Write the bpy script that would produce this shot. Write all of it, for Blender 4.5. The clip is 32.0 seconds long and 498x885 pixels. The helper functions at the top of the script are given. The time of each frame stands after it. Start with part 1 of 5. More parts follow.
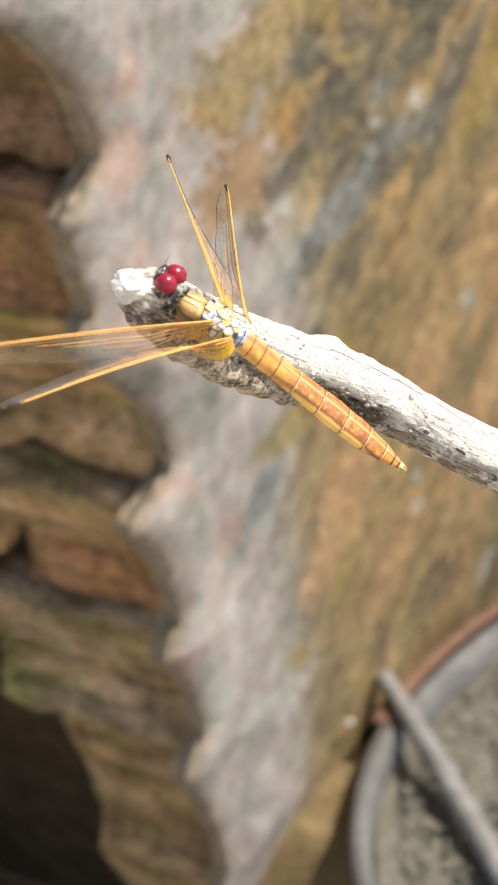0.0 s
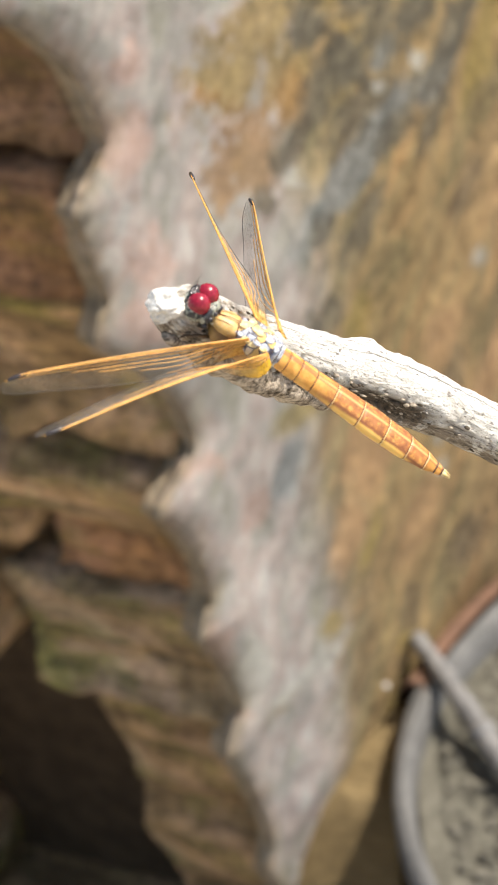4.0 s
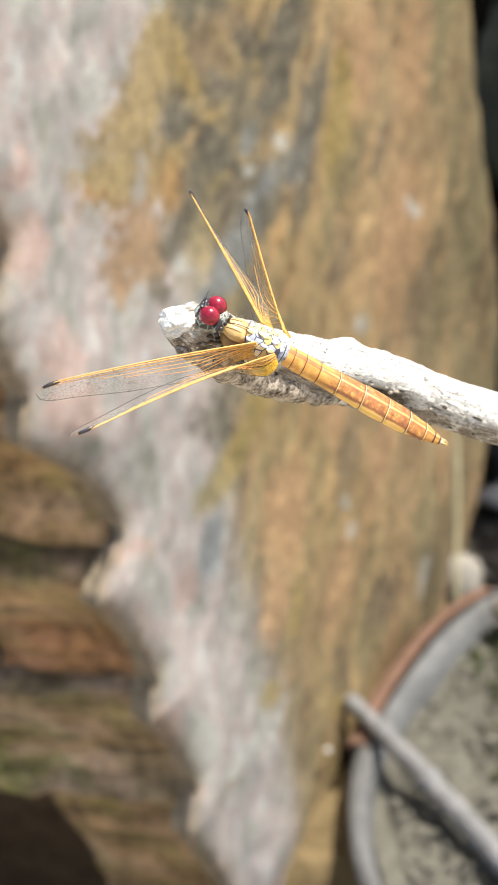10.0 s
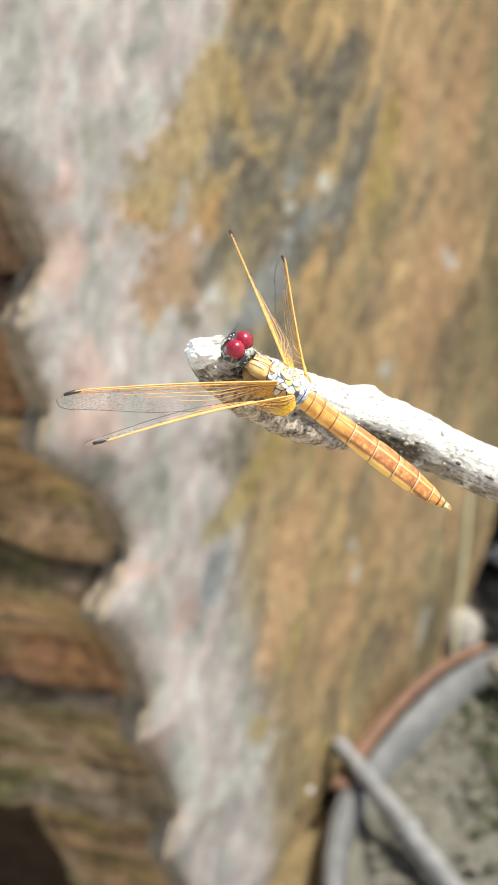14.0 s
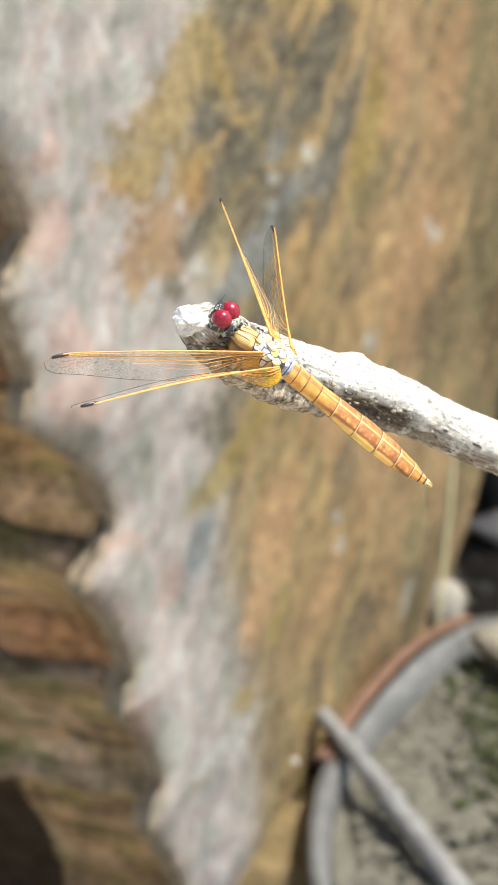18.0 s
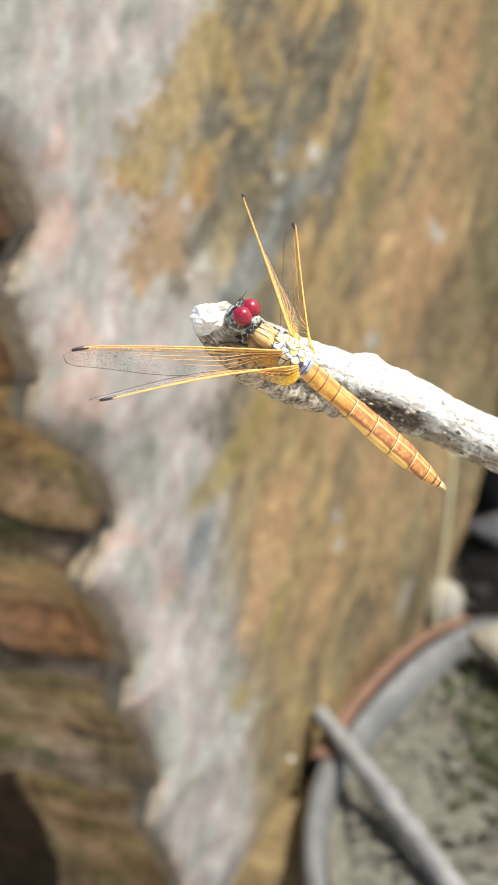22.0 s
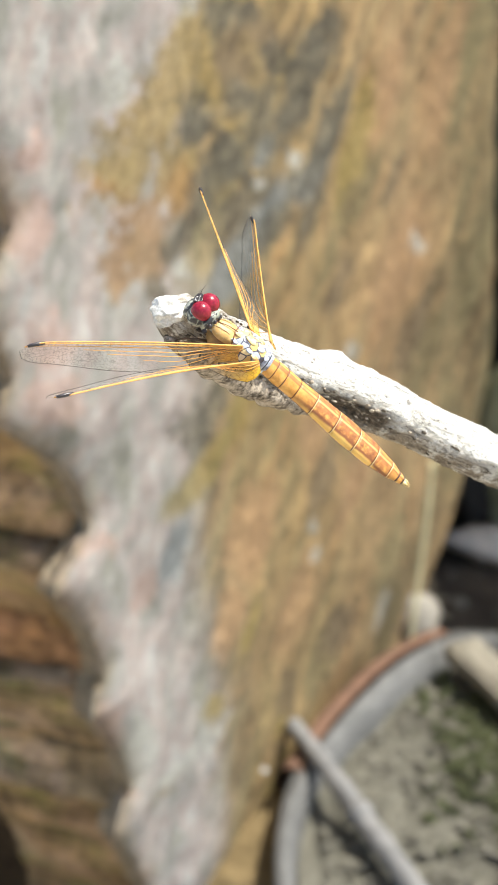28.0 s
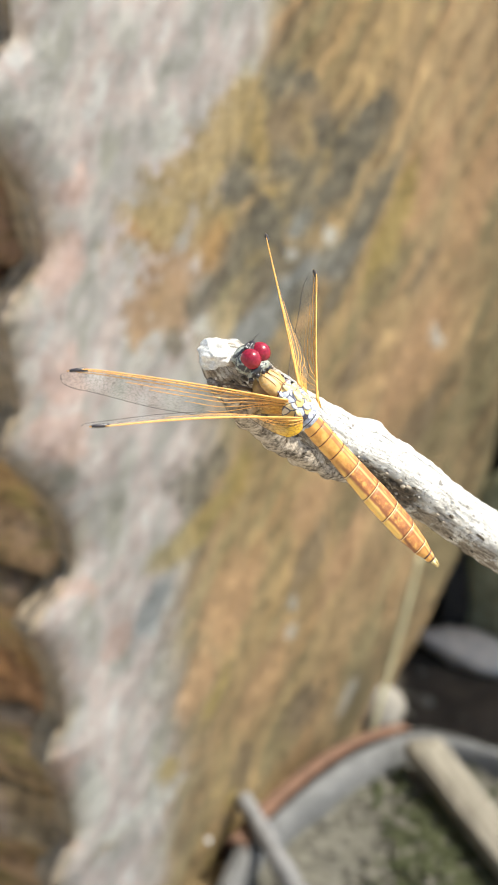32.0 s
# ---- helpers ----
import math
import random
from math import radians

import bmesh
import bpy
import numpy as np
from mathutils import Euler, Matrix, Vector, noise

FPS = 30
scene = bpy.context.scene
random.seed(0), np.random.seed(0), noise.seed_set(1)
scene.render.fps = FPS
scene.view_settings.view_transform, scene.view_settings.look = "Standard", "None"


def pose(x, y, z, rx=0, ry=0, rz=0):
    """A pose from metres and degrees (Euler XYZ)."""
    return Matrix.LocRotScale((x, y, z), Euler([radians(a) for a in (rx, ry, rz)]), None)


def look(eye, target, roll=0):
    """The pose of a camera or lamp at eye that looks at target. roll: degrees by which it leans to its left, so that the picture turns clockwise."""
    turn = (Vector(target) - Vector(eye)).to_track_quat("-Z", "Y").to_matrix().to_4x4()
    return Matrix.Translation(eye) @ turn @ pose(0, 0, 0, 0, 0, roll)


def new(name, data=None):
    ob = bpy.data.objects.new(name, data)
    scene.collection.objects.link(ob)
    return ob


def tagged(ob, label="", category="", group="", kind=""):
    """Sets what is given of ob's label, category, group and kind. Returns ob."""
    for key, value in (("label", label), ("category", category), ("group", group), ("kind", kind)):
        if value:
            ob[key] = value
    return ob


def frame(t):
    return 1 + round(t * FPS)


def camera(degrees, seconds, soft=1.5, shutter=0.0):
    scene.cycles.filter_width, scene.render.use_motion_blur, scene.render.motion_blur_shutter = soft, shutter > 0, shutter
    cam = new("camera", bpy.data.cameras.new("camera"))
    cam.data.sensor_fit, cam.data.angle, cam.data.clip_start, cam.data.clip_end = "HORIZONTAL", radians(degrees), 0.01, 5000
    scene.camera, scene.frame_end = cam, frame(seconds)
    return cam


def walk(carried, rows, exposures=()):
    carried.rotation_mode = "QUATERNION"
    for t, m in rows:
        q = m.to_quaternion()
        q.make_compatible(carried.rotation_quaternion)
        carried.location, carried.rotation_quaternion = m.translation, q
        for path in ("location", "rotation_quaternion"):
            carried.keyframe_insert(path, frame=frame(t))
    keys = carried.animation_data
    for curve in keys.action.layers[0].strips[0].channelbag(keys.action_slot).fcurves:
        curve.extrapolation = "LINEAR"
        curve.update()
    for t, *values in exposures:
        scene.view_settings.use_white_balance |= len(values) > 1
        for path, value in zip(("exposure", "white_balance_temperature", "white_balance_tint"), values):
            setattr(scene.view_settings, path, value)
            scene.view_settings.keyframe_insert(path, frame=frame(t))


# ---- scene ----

# ---- camera ----
cam = camera(13.613, 32.0, soft=1.1)
PATH = [
    (0, 0.00620, -0.23506, 0.59455, 64.743, -0.571, 1.777),
    (0.5, 0.00315, -0.23602, 0.59392, 65.186, 0.644, 0.290),
    (1, 0.00014, -0.23272, 0.59580, 65.193, 1.104, -0.263),
    (1.5, 0.00068, -0.22815, 0.59872, 65.138, 1.305, -0.500),
    (2, 0.00187, -0.22310, 0.59777, 64.958, 1.420, -0.500),
    (2.5, -0.00151, -0.22294, 0.59519, 64.034, 1.952, -0.132),
    (3, 0.00108, -0.23112, 0.59961, 63.727, 2.170, 0.253),
    (3.5, 0.00404, -0.23011, 0.59984, 63.649, 2.386, 0.568),
    (5.5, -0.00447, -0.24732, 0.60202, 63.387, 4.374, -1.622),
    (6, -0.00465, -0.25105, 0.60317, 63.747, 5.355, -3.287),
    (6.5, -0.00966, -0.25219, 0.60146, 63.819, 6.158, -4.370),
    (7, -0.01520, -0.25845, 0.60439, 64.164, 7.069, -5.348),
    (7.5, -0.01951, -0.25733, 0.60293, 64.572, 8.045, -6.429),
    (8, -0.01858, -0.25600, 0.59684, 64.449, 8.414, -6.914),
    (8.5, -0.01281, -0.25840, 0.59906, 64.577, 8.847, -7.469),
    (9, -0.01371, -0.25837, 0.60001, 64.867, 9.044, -7.511),
    (9.5, -0.01355, -0.26119, 0.60235, 65.560, 9.161, -7.121),
    (10, -0.01605, -0.26279, 0.60024, 66.126, 8.077, -5.798),
    (10.5, -0.01350, -0.26427, 0.60279, 66.223, 7.669, -5.354),
    (11, -0.01539, -0.26367, 0.60412, 66.294, 7.518, -5.058),
    (11.5, -0.01213, -0.26374, 0.60392, 66.144, 7.408, -5.144),
    (12, -0.01267, -0.26530, 0.60308, 66.450, 6.535, -4.776),
    (12.5, -0.01379, -0.26627, 0.60352, 67.366, 3.941, -3.482),
    (13, -0.01392, -0.26533, 0.60268, 67.462, 3.057, -3.101),
    (13.5, -0.01540, -0.26537, 0.60207, 67.382, 2.938, -3.064),
    (15.5, -0.01630, -0.26501, 0.60137, 66.955, 2.947, -3.270),
    (16, -0.01507, -0.26521, 0.60037, 66.871, 2.808, -3.412),
    (16.5, -0.01511, -0.26554, 0.60055, 66.787, 2.753, -3.468),
    (17, -0.01571, -0.26552, 0.60055, 66.697, 2.857, -3.532),
    (17.5, -0.01654, -0.26532, 0.60023, 66.590, 2.868, -3.566),
    (18, -0.01668, -0.26542, 0.60116, 66.502, 2.861, -3.584),
    (18.5, -0.01756, -0.26562, 0.60236, 66.411, 2.868, -3.615),
    (19, -0.01642, -0.26643, 0.60190, 66.437, 2.775, -3.702),
    (19.5, -0.01362, -0.26651, 0.60052, 66.368, 2.673, -3.738),
    (20, -0.01350, -0.26661, 0.59967, 66.280, 2.751, -3.806),
    (20.5, -0.01536, -0.26629, 0.59909, 66.183, 2.758, -3.801),
    (21, -0.01608, -0.26673, 0.60026, 66.377, 2.444, -3.574),
    (21.5, -0.01633, -0.26671, 0.60018, 66.418, 2.210, -3.450),
    (22, -0.01919, -0.26655, 0.60195, 66.456, 2.052, -3.348),
    (22.5, -0.02193, -0.26541, 0.60133, 66.461, 1.970, -3.273),
    (23, -0.02103, -0.26642, 0.60182, 66.413, 1.959, -3.293),
    (23.5, -0.02032, -0.26617, 0.60232, 66.428, 1.907, -3.289),
    (24, -0.02007, -0.26569, 0.60183, 66.457, 1.845, -3.261),
    (24.5, -0.02009, -0.26561, 0.60170, 66.493, 1.789, -3.224),
    (26.5, -0.01866, -0.26659, 0.60158, 66.452, 1.792, -3.308),
    (27, -0.01610, -0.26741, 0.60199, 66.530, 1.700, -3.378),
    (27.5, -0.01505, -0.26706, 0.60218, 66.841, 1.526, -3.453),
    (28, -0.01610, -0.26267, 0.59768, 66.815, 1.088, -3.436),
    (28.5, -0.01765, -0.25207, 0.58756, 66.883, -0.708, -2.867),
    (29, -0.01636, -0.24694, 0.58585, 66.957, -1.833, -2.351),
    (29.5, -0.01798, -0.24676, 0.58653, 67.158, -2.808, -1.732),
    (30, -0.01786, -0.24478, 0.58594, 67.929, -4.640, -1.083),
    (30.5, -0.01280, -0.23564, 0.58414, 68.339, -5.518, -1.044),
    (31, -0.01450, -0.22769, 0.57846, 68.415, -6.059, -0.816),
    (31.5, -0.01781, -0.24517, 0.58821, 68.503, -6.319, -0.686),
    (32, -0.02152, -0.25750, 0.59287, 68.662, -6.799, -0.632),
]
EXPOSURES = [(0.0, 0.53, 6850, 9), (1.0, 0.58, 6800, 9), (2.5, 0.53, 6850, 9), (6.5, 0.53, 6800, 9), (8.0, 0.54, 6700, 9), (9.5, 0.75, 6550, 8), (16.0, 0.73, 6500, 5), (26.0, 0.72, 6500, 5), (32.0, 0.69, 6500, 5)]
walk(cam, [(t, pose(x, y, z, rx, ry, rz)) for t, x, y, z, rx, ry, rz in PATH], EXPOSURES)
cam.data.dof.use_dof = True
cam.data.dof.focus_distance = 0.263
cam.data.dof.aperture_fstop = 70.0

# the dragonfly's place and turn on the twig, by time
FLY = [
    (0, -0.00138, -0.01400, 0.50244, -26.07, -35.78, 179.06),
    (0.5, -0.00122, -0.01399, 0.50252, -26.07, -35.31, 178.65),
    (1, -0.00110, -0.01461, 0.50254, -26.00, -35.44, 178.52),
    (1.5, -0.00111, -0.01522, 0.50254, -25.35, -35.86, 178.46),
    (2, -0.00119, -0.01551, 0.50255, -24.95, -35.81, 178.17),
    (2.5, -0.00102, -0.01575, 0.50277, -25.59, -35.55, 178.27),
    (3, -0.00109, -0.01517, 0.50257, -25.05, -35.46, 178.15),
    (3.5, -0.00132, -0.01508, 0.50243, -24.82, -36.05, 178.37),
    (5.5, -0.00208, -0.01534, 0.50251, -29.80, -36.32, 177.37),
    (6, -0.00143, -0.01465, 0.50216, -31.43, -36.56, 177.08),
    (6.5, -0.00131, -0.01547, 0.50260, -30.73, -36.97, 176.03),
    (7, -0.00112, -0.01568, 0.50272, -33.89, -36.71, 176.00),
    (7.5, -0.00087, -0.01564, 0.50289, -33.20, -36.50, 175.60),
    (8, -0.00097, -0.01552, 0.50290, -32.30, -36.21, 174.70),
    (8.5, -0.00129, -0.01512, 0.50255, -33.27, -36.58, 176.38),
    (9, -0.00116, -0.01519, 0.50268, -33.68, -36.80, 176.90),
    (9.5, -0.00120, -0.01533, 0.50258, -32.91, -36.50, 176.60),
    (10, -0.00101, -0.01530, 0.50269, -33.93, -36.31, 176.66),
    (10.5, -0.00135, -0.01630, 0.50309, -31.69, -37.61, 177.09),
    (11, -0.00133, -0.01681, 0.50320, -32.06, -37.58, 176.53),
    (11.5, -0.00139, -0.01648, 0.50302, -32.45, -37.56, 177.54),
    (12, -0.00123, -0.01566, 0.50300, -32.30, -37.36, 176.58),
    (12.5, -0.00128, -0.01590, 0.50286, -32.17, -37.93, 176.31),
    (13, -0.00123, -0.01561, 0.50283, -32.39, -37.77, 176.65),
    (13.5, -0.00124, -0.01558, 0.50274, -32.10, -37.43, 176.17),
    (15.5, -0.00188, -0.01405, 0.50148, -27.41, -42.12, 173.14),
    (16, -0.00180, -0.01354, 0.50134, -27.34, -40.73, 172.81),
    (16.5, -0.00174, -0.01342, 0.50123, -27.58, -40.43, 173.58),
    (17, -0.00178, -0.01379, 0.50132, -28.05, -40.27, 173.97),
    (17.5, -0.00175, -0.01447, 0.50156, -28.38, -40.16, 174.17),
    (18, -0.00181, -0.01557, 0.50187, -28.77, -40.05, 174.87),
    (18.5, -0.00171, -0.01612, 0.50217, -28.75, -39.23, 174.75),
    (19, -0.00196, -0.01669, 0.50224, -28.42, -41.20, 175.17),
    (19.5, -0.00192, -0.01596, 0.50199, -29.37, -41.00, 176.11),
    (20, -0.00191, -0.01537, 0.50174, -29.56, -40.88, 175.99),
    (20.5, -0.00183, -0.01525, 0.50178, -29.56, -40.33, 175.53),
    (21, -0.00190, -0.01670, 0.50230, -29.18, -41.39, 175.40),
    (21.5, -0.00175, -0.01636, 0.50235, -28.90, -40.53, 174.85),
    (22, -0.00164, -0.01698, 0.50256, -29.28, -40.94, 174.87),
    (22.5, -0.00150, -0.01693, 0.50259, -29.47, -40.58, 174.63),
    (23, -0.00154, -0.01718, 0.50262, -29.85, -40.62, 174.95),
    (23.5, -0.00152, -0.01697, 0.50258, -29.81, -40.66, 174.86),
    (24, -0.00154, -0.01670, 0.50244, -29.88, -40.57, 175.05),
    (24.5, -0.00152, -0.01669, 0.50249, -29.29, -40.52, 174.35),
    (26.5, -0.00161, -0.01726, 0.50243, -28.67, -39.66, 175.86),
    (27, -0.00176, -0.01705, 0.50234, -27.94, -40.26, 175.67),
    (27.5, -0.00182, -0.01701, 0.50227, -28.36, -40.37, 175.96),
    (28, -0.00177, -0.01689, 0.50238, -29.52, -40.15, 176.39),
    (28.5, -0.00159, -0.01667, 0.50243, -30.58, -39.73, 177.18),
    (29, -0.00153, -0.01608, 0.50229, -30.53, -39.67, 177.44),
    (29.5, -0.00156, -0.01685, 0.50253, -30.62, -39.51, 177.10),
    (30, -0.00152, -0.01688, 0.50250, -30.38, -39.19, 176.76),
    (30.5, -0.00154, -0.01646, 0.50215, -29.60, -39.68, 177.75),
    (31, -0.00150, -0.01717, 0.50251, -30.65, -39.44, 178.15),
    (31.5, -0.00152, -0.01754, 0.50264, -30.40, -39.40, 176.83),
    (32, -0.00150, -0.01762, 0.50274, -30.37, -39.15, 176.07),
]

# ---- light ----
world = bpy.data.worlds.new("sky")
scene.world = world
world.use_nodes = True
nt = world.node_tree
sky = nt.nodes.new("ShaderNodeTexSky")
sky.sky_type, sky.sun_disc = "NISHITA", False
SUN_WAY = Vector((0.42, -0.02, 0.87)).normalized()
sky.dust_density, sky.ozone_density = 2.0, 1.0
sky.sun_elevation = math.asin(SUN_WAY.z)
sky.sun_rotation = math.atan2(SUN_WAY.x, SUN_WAY.y)
nt.links.new(sky.outputs[0], nt.nodes["Background"].inputs[0])
nt.nodes["Background"].inputs[1].default_value = 0.15
sun = new("sun", bpy.data.lights.new("sun", "SUN"))
sun.data.energy, sun.data.angle, sun.data.color = 5.0, radians(0.5), (1.0, 0.95, 0.87)
sun.matrix_world = look(SUN_WAY * 3, (0, 0, 0))


# ---- material helpers ----
class Nodes:
    """A small builder for node materials."""

    def __init__(self, name, rough=0.8, coord="Object"):
        self.m = bpy.data.materials.new(name)
        self.m.use_nodes = True
        self.t = self.m.node_tree
        self.b = self.t.nodes["Principled BSDF"]
        self.b.inputs["Roughness"].default_value = rough
        self.c = self.t.nodes.new("ShaderNodeTexCoord").outputs[coord]

    def node(self, kind, **props):
        n = self.t.nodes.new(kind)
        for k, v in props.items():
            n.inputs[k.replace("_", " ")].default_value = v
        return n

    def put(self, a, b):
        self.t.links.new(a, b)

    def scaled(self, x, y, z, at=None):
        n = self.node("ShaderNodeMapping", Scale=(x, y, z))
        self.put(at or self.c, n.inputs[0])
        return n.outputs[0]

    def noise(self, scale, detail=4.0, rough=0.55, at=None, distort=0.0):
        n = self.node("ShaderNodeTexNoise", Scale=scale, Detail=detail, Roughness=rough, Distortion=distort)
        self.put(at or self.c, n.inputs["Vector"])
        return n.outputs["Fac"]

    def ramp(self, fac, stops):
        n = self.t.nodes.new("ShaderNodeValToRGB")
        e = n.color_ramp.elements
        while len(e) < len(stops):
            e.new(0.5)
        for el, (p, col) in zip(e, stops):
            el.position, el.color = p, (*col, 1) if len(col) == 3 else col
        self.put(fac, n.inputs[0])
        return n.outputs[0]

    def step(self, fac, lo, hi):
        n = self.node("ShaderNodeMapRange")
        n.clamp = True
        n.inputs[1].default_value, n.inputs[2].default_value = lo, hi
        self.put(fac, n.inputs[0])
        return n.outputs[0]

    def math(self, op, a, b=None):
        n = self.t.nodes.new("ShaderNodeMath")
        n.operation = op
        for i, v in enumerate((a, b)):
            if v is None:
                continue
            if isinstance(v, (int, float)):
                n.inputs[i].default_value = v
            else:
                self.put(v, n.inputs[i])
        return n.outputs[0]

    def mix(self, fac, a, b, blend="MIX"):
        n = self.t.nodes.new("ShaderNodeMix")
        n.data_type, n.blend_type = "RGBA", blend
        for i, v in ((0, fac), (6, a), (7, b)):
            if isinstance(v, (int, float)):
                n.inputs[i].default_value = v
            elif isinstance(v, tuple):
                n.inputs[i].default_value = (*v, 1)
            else:
                self.put(v, n.inputs[i])
        return n.outputs[2]

    def split(self, at=None):
        n = self.t.nodes.new("ShaderNodeSeparateXYZ")
        self.put(at or self.c, n.inputs[0])
        return n.outputs

    def colour(self, col):
        if isinstance(col, tuple):
            self.b.inputs["Base Color"].default_value = (*col, 1)
        else:
            self.put(col, self.b.inputs["Base Color"])
        return self

    def bump(self, height, distance=0.001, strength=0.6):
        n = self.node("ShaderNodeBump", Strength=strength, Distance=distance)
        self.put(height, n.inputs["Height"])
        self.put(n.outputs[0], self.b.inputs["Normal"])
        return self

    def vary(self, col, amount=0.25):
        """Shifts the brightness from piece to piece."""
        info = self.t.nodes.new("ShaderNodeObjectInfo")
        return self.mix(1.0, col, self.ramp(info.outputs["Random"], [(0, (1 - amount,) * 3), (1, (1, 1, 1))]), "MULTIPLY")


def two_tone(name, a, b, scale, rough=0.8, bump=0.0005, fine=6.0, stretch=(1, 1, 1), spread=0.12):
    """A surface that wanders between two colours at two scales, with a fine relief."""
    k = Nodes(name, rough)
    at = k.scaled(*stretch)
    big, small = k.noise(scale, 4, 0.6, at), k.noise(scale * fine, 5, 0.65, at)
    col = k.ramp(big, [(0.5 - spread, a), (0.5 + spread, b)])
    col = k.mix(0.45, col, k.ramp(small, [(0.35, tuple(v * 0.55 for v in a)), (0.65, tuple(min(v * 1.25, 0.9) for v in b))]))
    k.colour(col).bump(small, bump)
    k.b.inputs["Specular IOR Level"].default_value = 0.5 if rough < 0.9 else 0.15
    return k.m


# ---- the plastered wall face: streaks and patches over the wall's own metres (u along, v up) ----
# stains by kind: u, v, half length, half width, lean
OCHRE = [
    (0.064, 0.414, 0.052, 0.020, 16), (0.030, 0.396, 0.029, 0.008, -17), (0.112, 0.413, 0.024, 0.009, -71), (0.142, 0.379, 0.030, 0.003, -22),
    (0.183, 0.396, 0.019, 0.008, 48), (0.084, 0.433, 0.021, 0.010, 5), (0.080, 0.382, 0.029, 0.012, -15),
]
RUST = [
    (0.049, 0.362, 0.027, 0.018, -37), (0.028, 0.358, 0.016, 0.010, -75), (0.086, 0.370, 0.017, 0.009, -23), (0.016, 0.394, 0.012, 0.004, -19),
]
OLIVE = [
    (0.129, 0.242, 0.046, 0.012, 3), (0.157, 0.256, 0.019, 0.010, -20), (0.284, 0.343, 0.032, 0.017, 57), (0.147, 0.107, 0.011, 0.007, -25),
    (0.230, -0.010, 0.038, 0.019, 58), (0.180, 0.132, 0.019, 0.007, 54), (0.244, 0.055, 0.017, 0.009, 48),
]
MOULD = [
    (0.208, 0.388, 0.035, 0.020, 28), (0.163, 0.384, 0.023, 0.014, 7), (0.250, 0.365, 0.027, 0.013, 34), (0.127, 0.432, 0.029, 0.006, -13),
    (0.101, 0.395, 0.024, 0.010, -19), (0.137, 0.371, 0.020, 0.008, -20), (0.076, 0.351, 0.015, 0.008, -26), (0.062, 0.339, 0.010, 0.005, -27),
]
SOOT = [
    (0.093, 0.356, 0.012, 0.006, -25), (0.217, 0.400, 0.026, 0.012, -18), (0.233, 0.351, 0.028, 0.015, 15), (0.196, 0.380, 0.020, 0.010, 18),
    (0.183, 0.327, 0.022, 0.009, 5), (0.101, 0.268, 0.022, 0.011, -22), (0.122, 0.274, 0.014, 0.007, -19), (0.114, 0.310, 0.013, 0.006, -11),
    (0.157, 0.298, 0.024, 0.010, 12), (0.226, 0.324, 0.018, 0.009, 28), (0.237, 0.406, 0.018, 0.007, -16), (0.176, 0.405, 0.022, 0.009, -20), (0.140, 0.395, 0.014, 0.008, -24), (0.118, 0.366, 0.030, 0.011, 16), (0.152, 0.350, 0.030, 0.011, 16), (0.100, 0.392, 0.018, 0.008, 16),
]
BROWN = [
    (0.135, 0.412, 0.018, 0.012, -42), (0.157, 0.421, 0.025, 0.007, -14), (0.277, 0.274, 0.020, 0.010, 27), (0.338, 0.310, 0.021, 0.008, 31),
    (0.325, 0.059, 0.025, 0.015, -26), (0.248, 0.059, 0.016, 0.013, -25), (0.102, 0.090, 0.020, 0.005, -5), (0.275, 0.173, 0.022, 0.014, 26),
    (0.415, 0.201, 0.033, 0.015, 45),
]
BLUE = [
    (0.149, 0.328, 0.066, 0.014, 16), (0.094, 0.214, 0.015, 0.013, -84), (0.224, 0.343, 0.023, 0.011, 9), (0.168, 0.369, 0.013, 0.007, -9),
]
CHALK = [
    (0.123, 0.094, 0.042, 0.008, -2), (0.093, 0.338, 0.008, 0.004, -24), (0.033, 0.338, 0.009, 0.005, -31), (0.164, 0.355, 0.007, 0.003, -23),
    (0.205, 0.357, 0.007, 0.004, -26), (0.405, 0.254, 0.016, 0.005, -22), (0.386, 0.040, 0.014, 0.009, 61), (0.272, 0.128, 0.008, 0.005, -29),
    (0.265, 0.150, 0.009, 0.004, -37), (0.023, 0.429, 0.011, 0.009, -49), (0.300, 0.231, 0.010, 0.004, -27), (0.071, 0.128, 0.020, 0.013, -57),
]
SALMON = [
    (0.039, 0.157, 0.016, 0.008, -42), (0.053, 0.116, 0.018, 0.004, -35), (-0.008, 0.237, 0.018, 0.004, -35), (-0.036, 0.420, 0.009, 0.005, -24),
    (-0.016, 0.326, 0.024, 0.010, -27), (0.023, 0.248, 0.017, 0.004, -28), (0.069, 0.208, 0.013, 0.010, -1), (-0.037, 0.396, 0.017, 0.011, -29),
    (-0.020, 0.349, 0.017, 0.011, -37),
]
TAN = [
    (0.367, 0.254, 0.054, 0.034, 2), (0.183, 0.181, 0.029, 0.025, 0), (0.158, 0.149, 0.021, 0.016, 57), (0.250, 0.111, 0.029, 0.023, 37),
    (0.321, 0.360, 0.030, 0.018, 39), (0.263, 0.203, 0.028, 0.016, -19), (0.426, 0.338, 0.041, 0.026, 64), (0.330, 0.149, 0.035, 0.018, 40),
    (0.442, 0.070, 0.038, 0.026, 43),
]
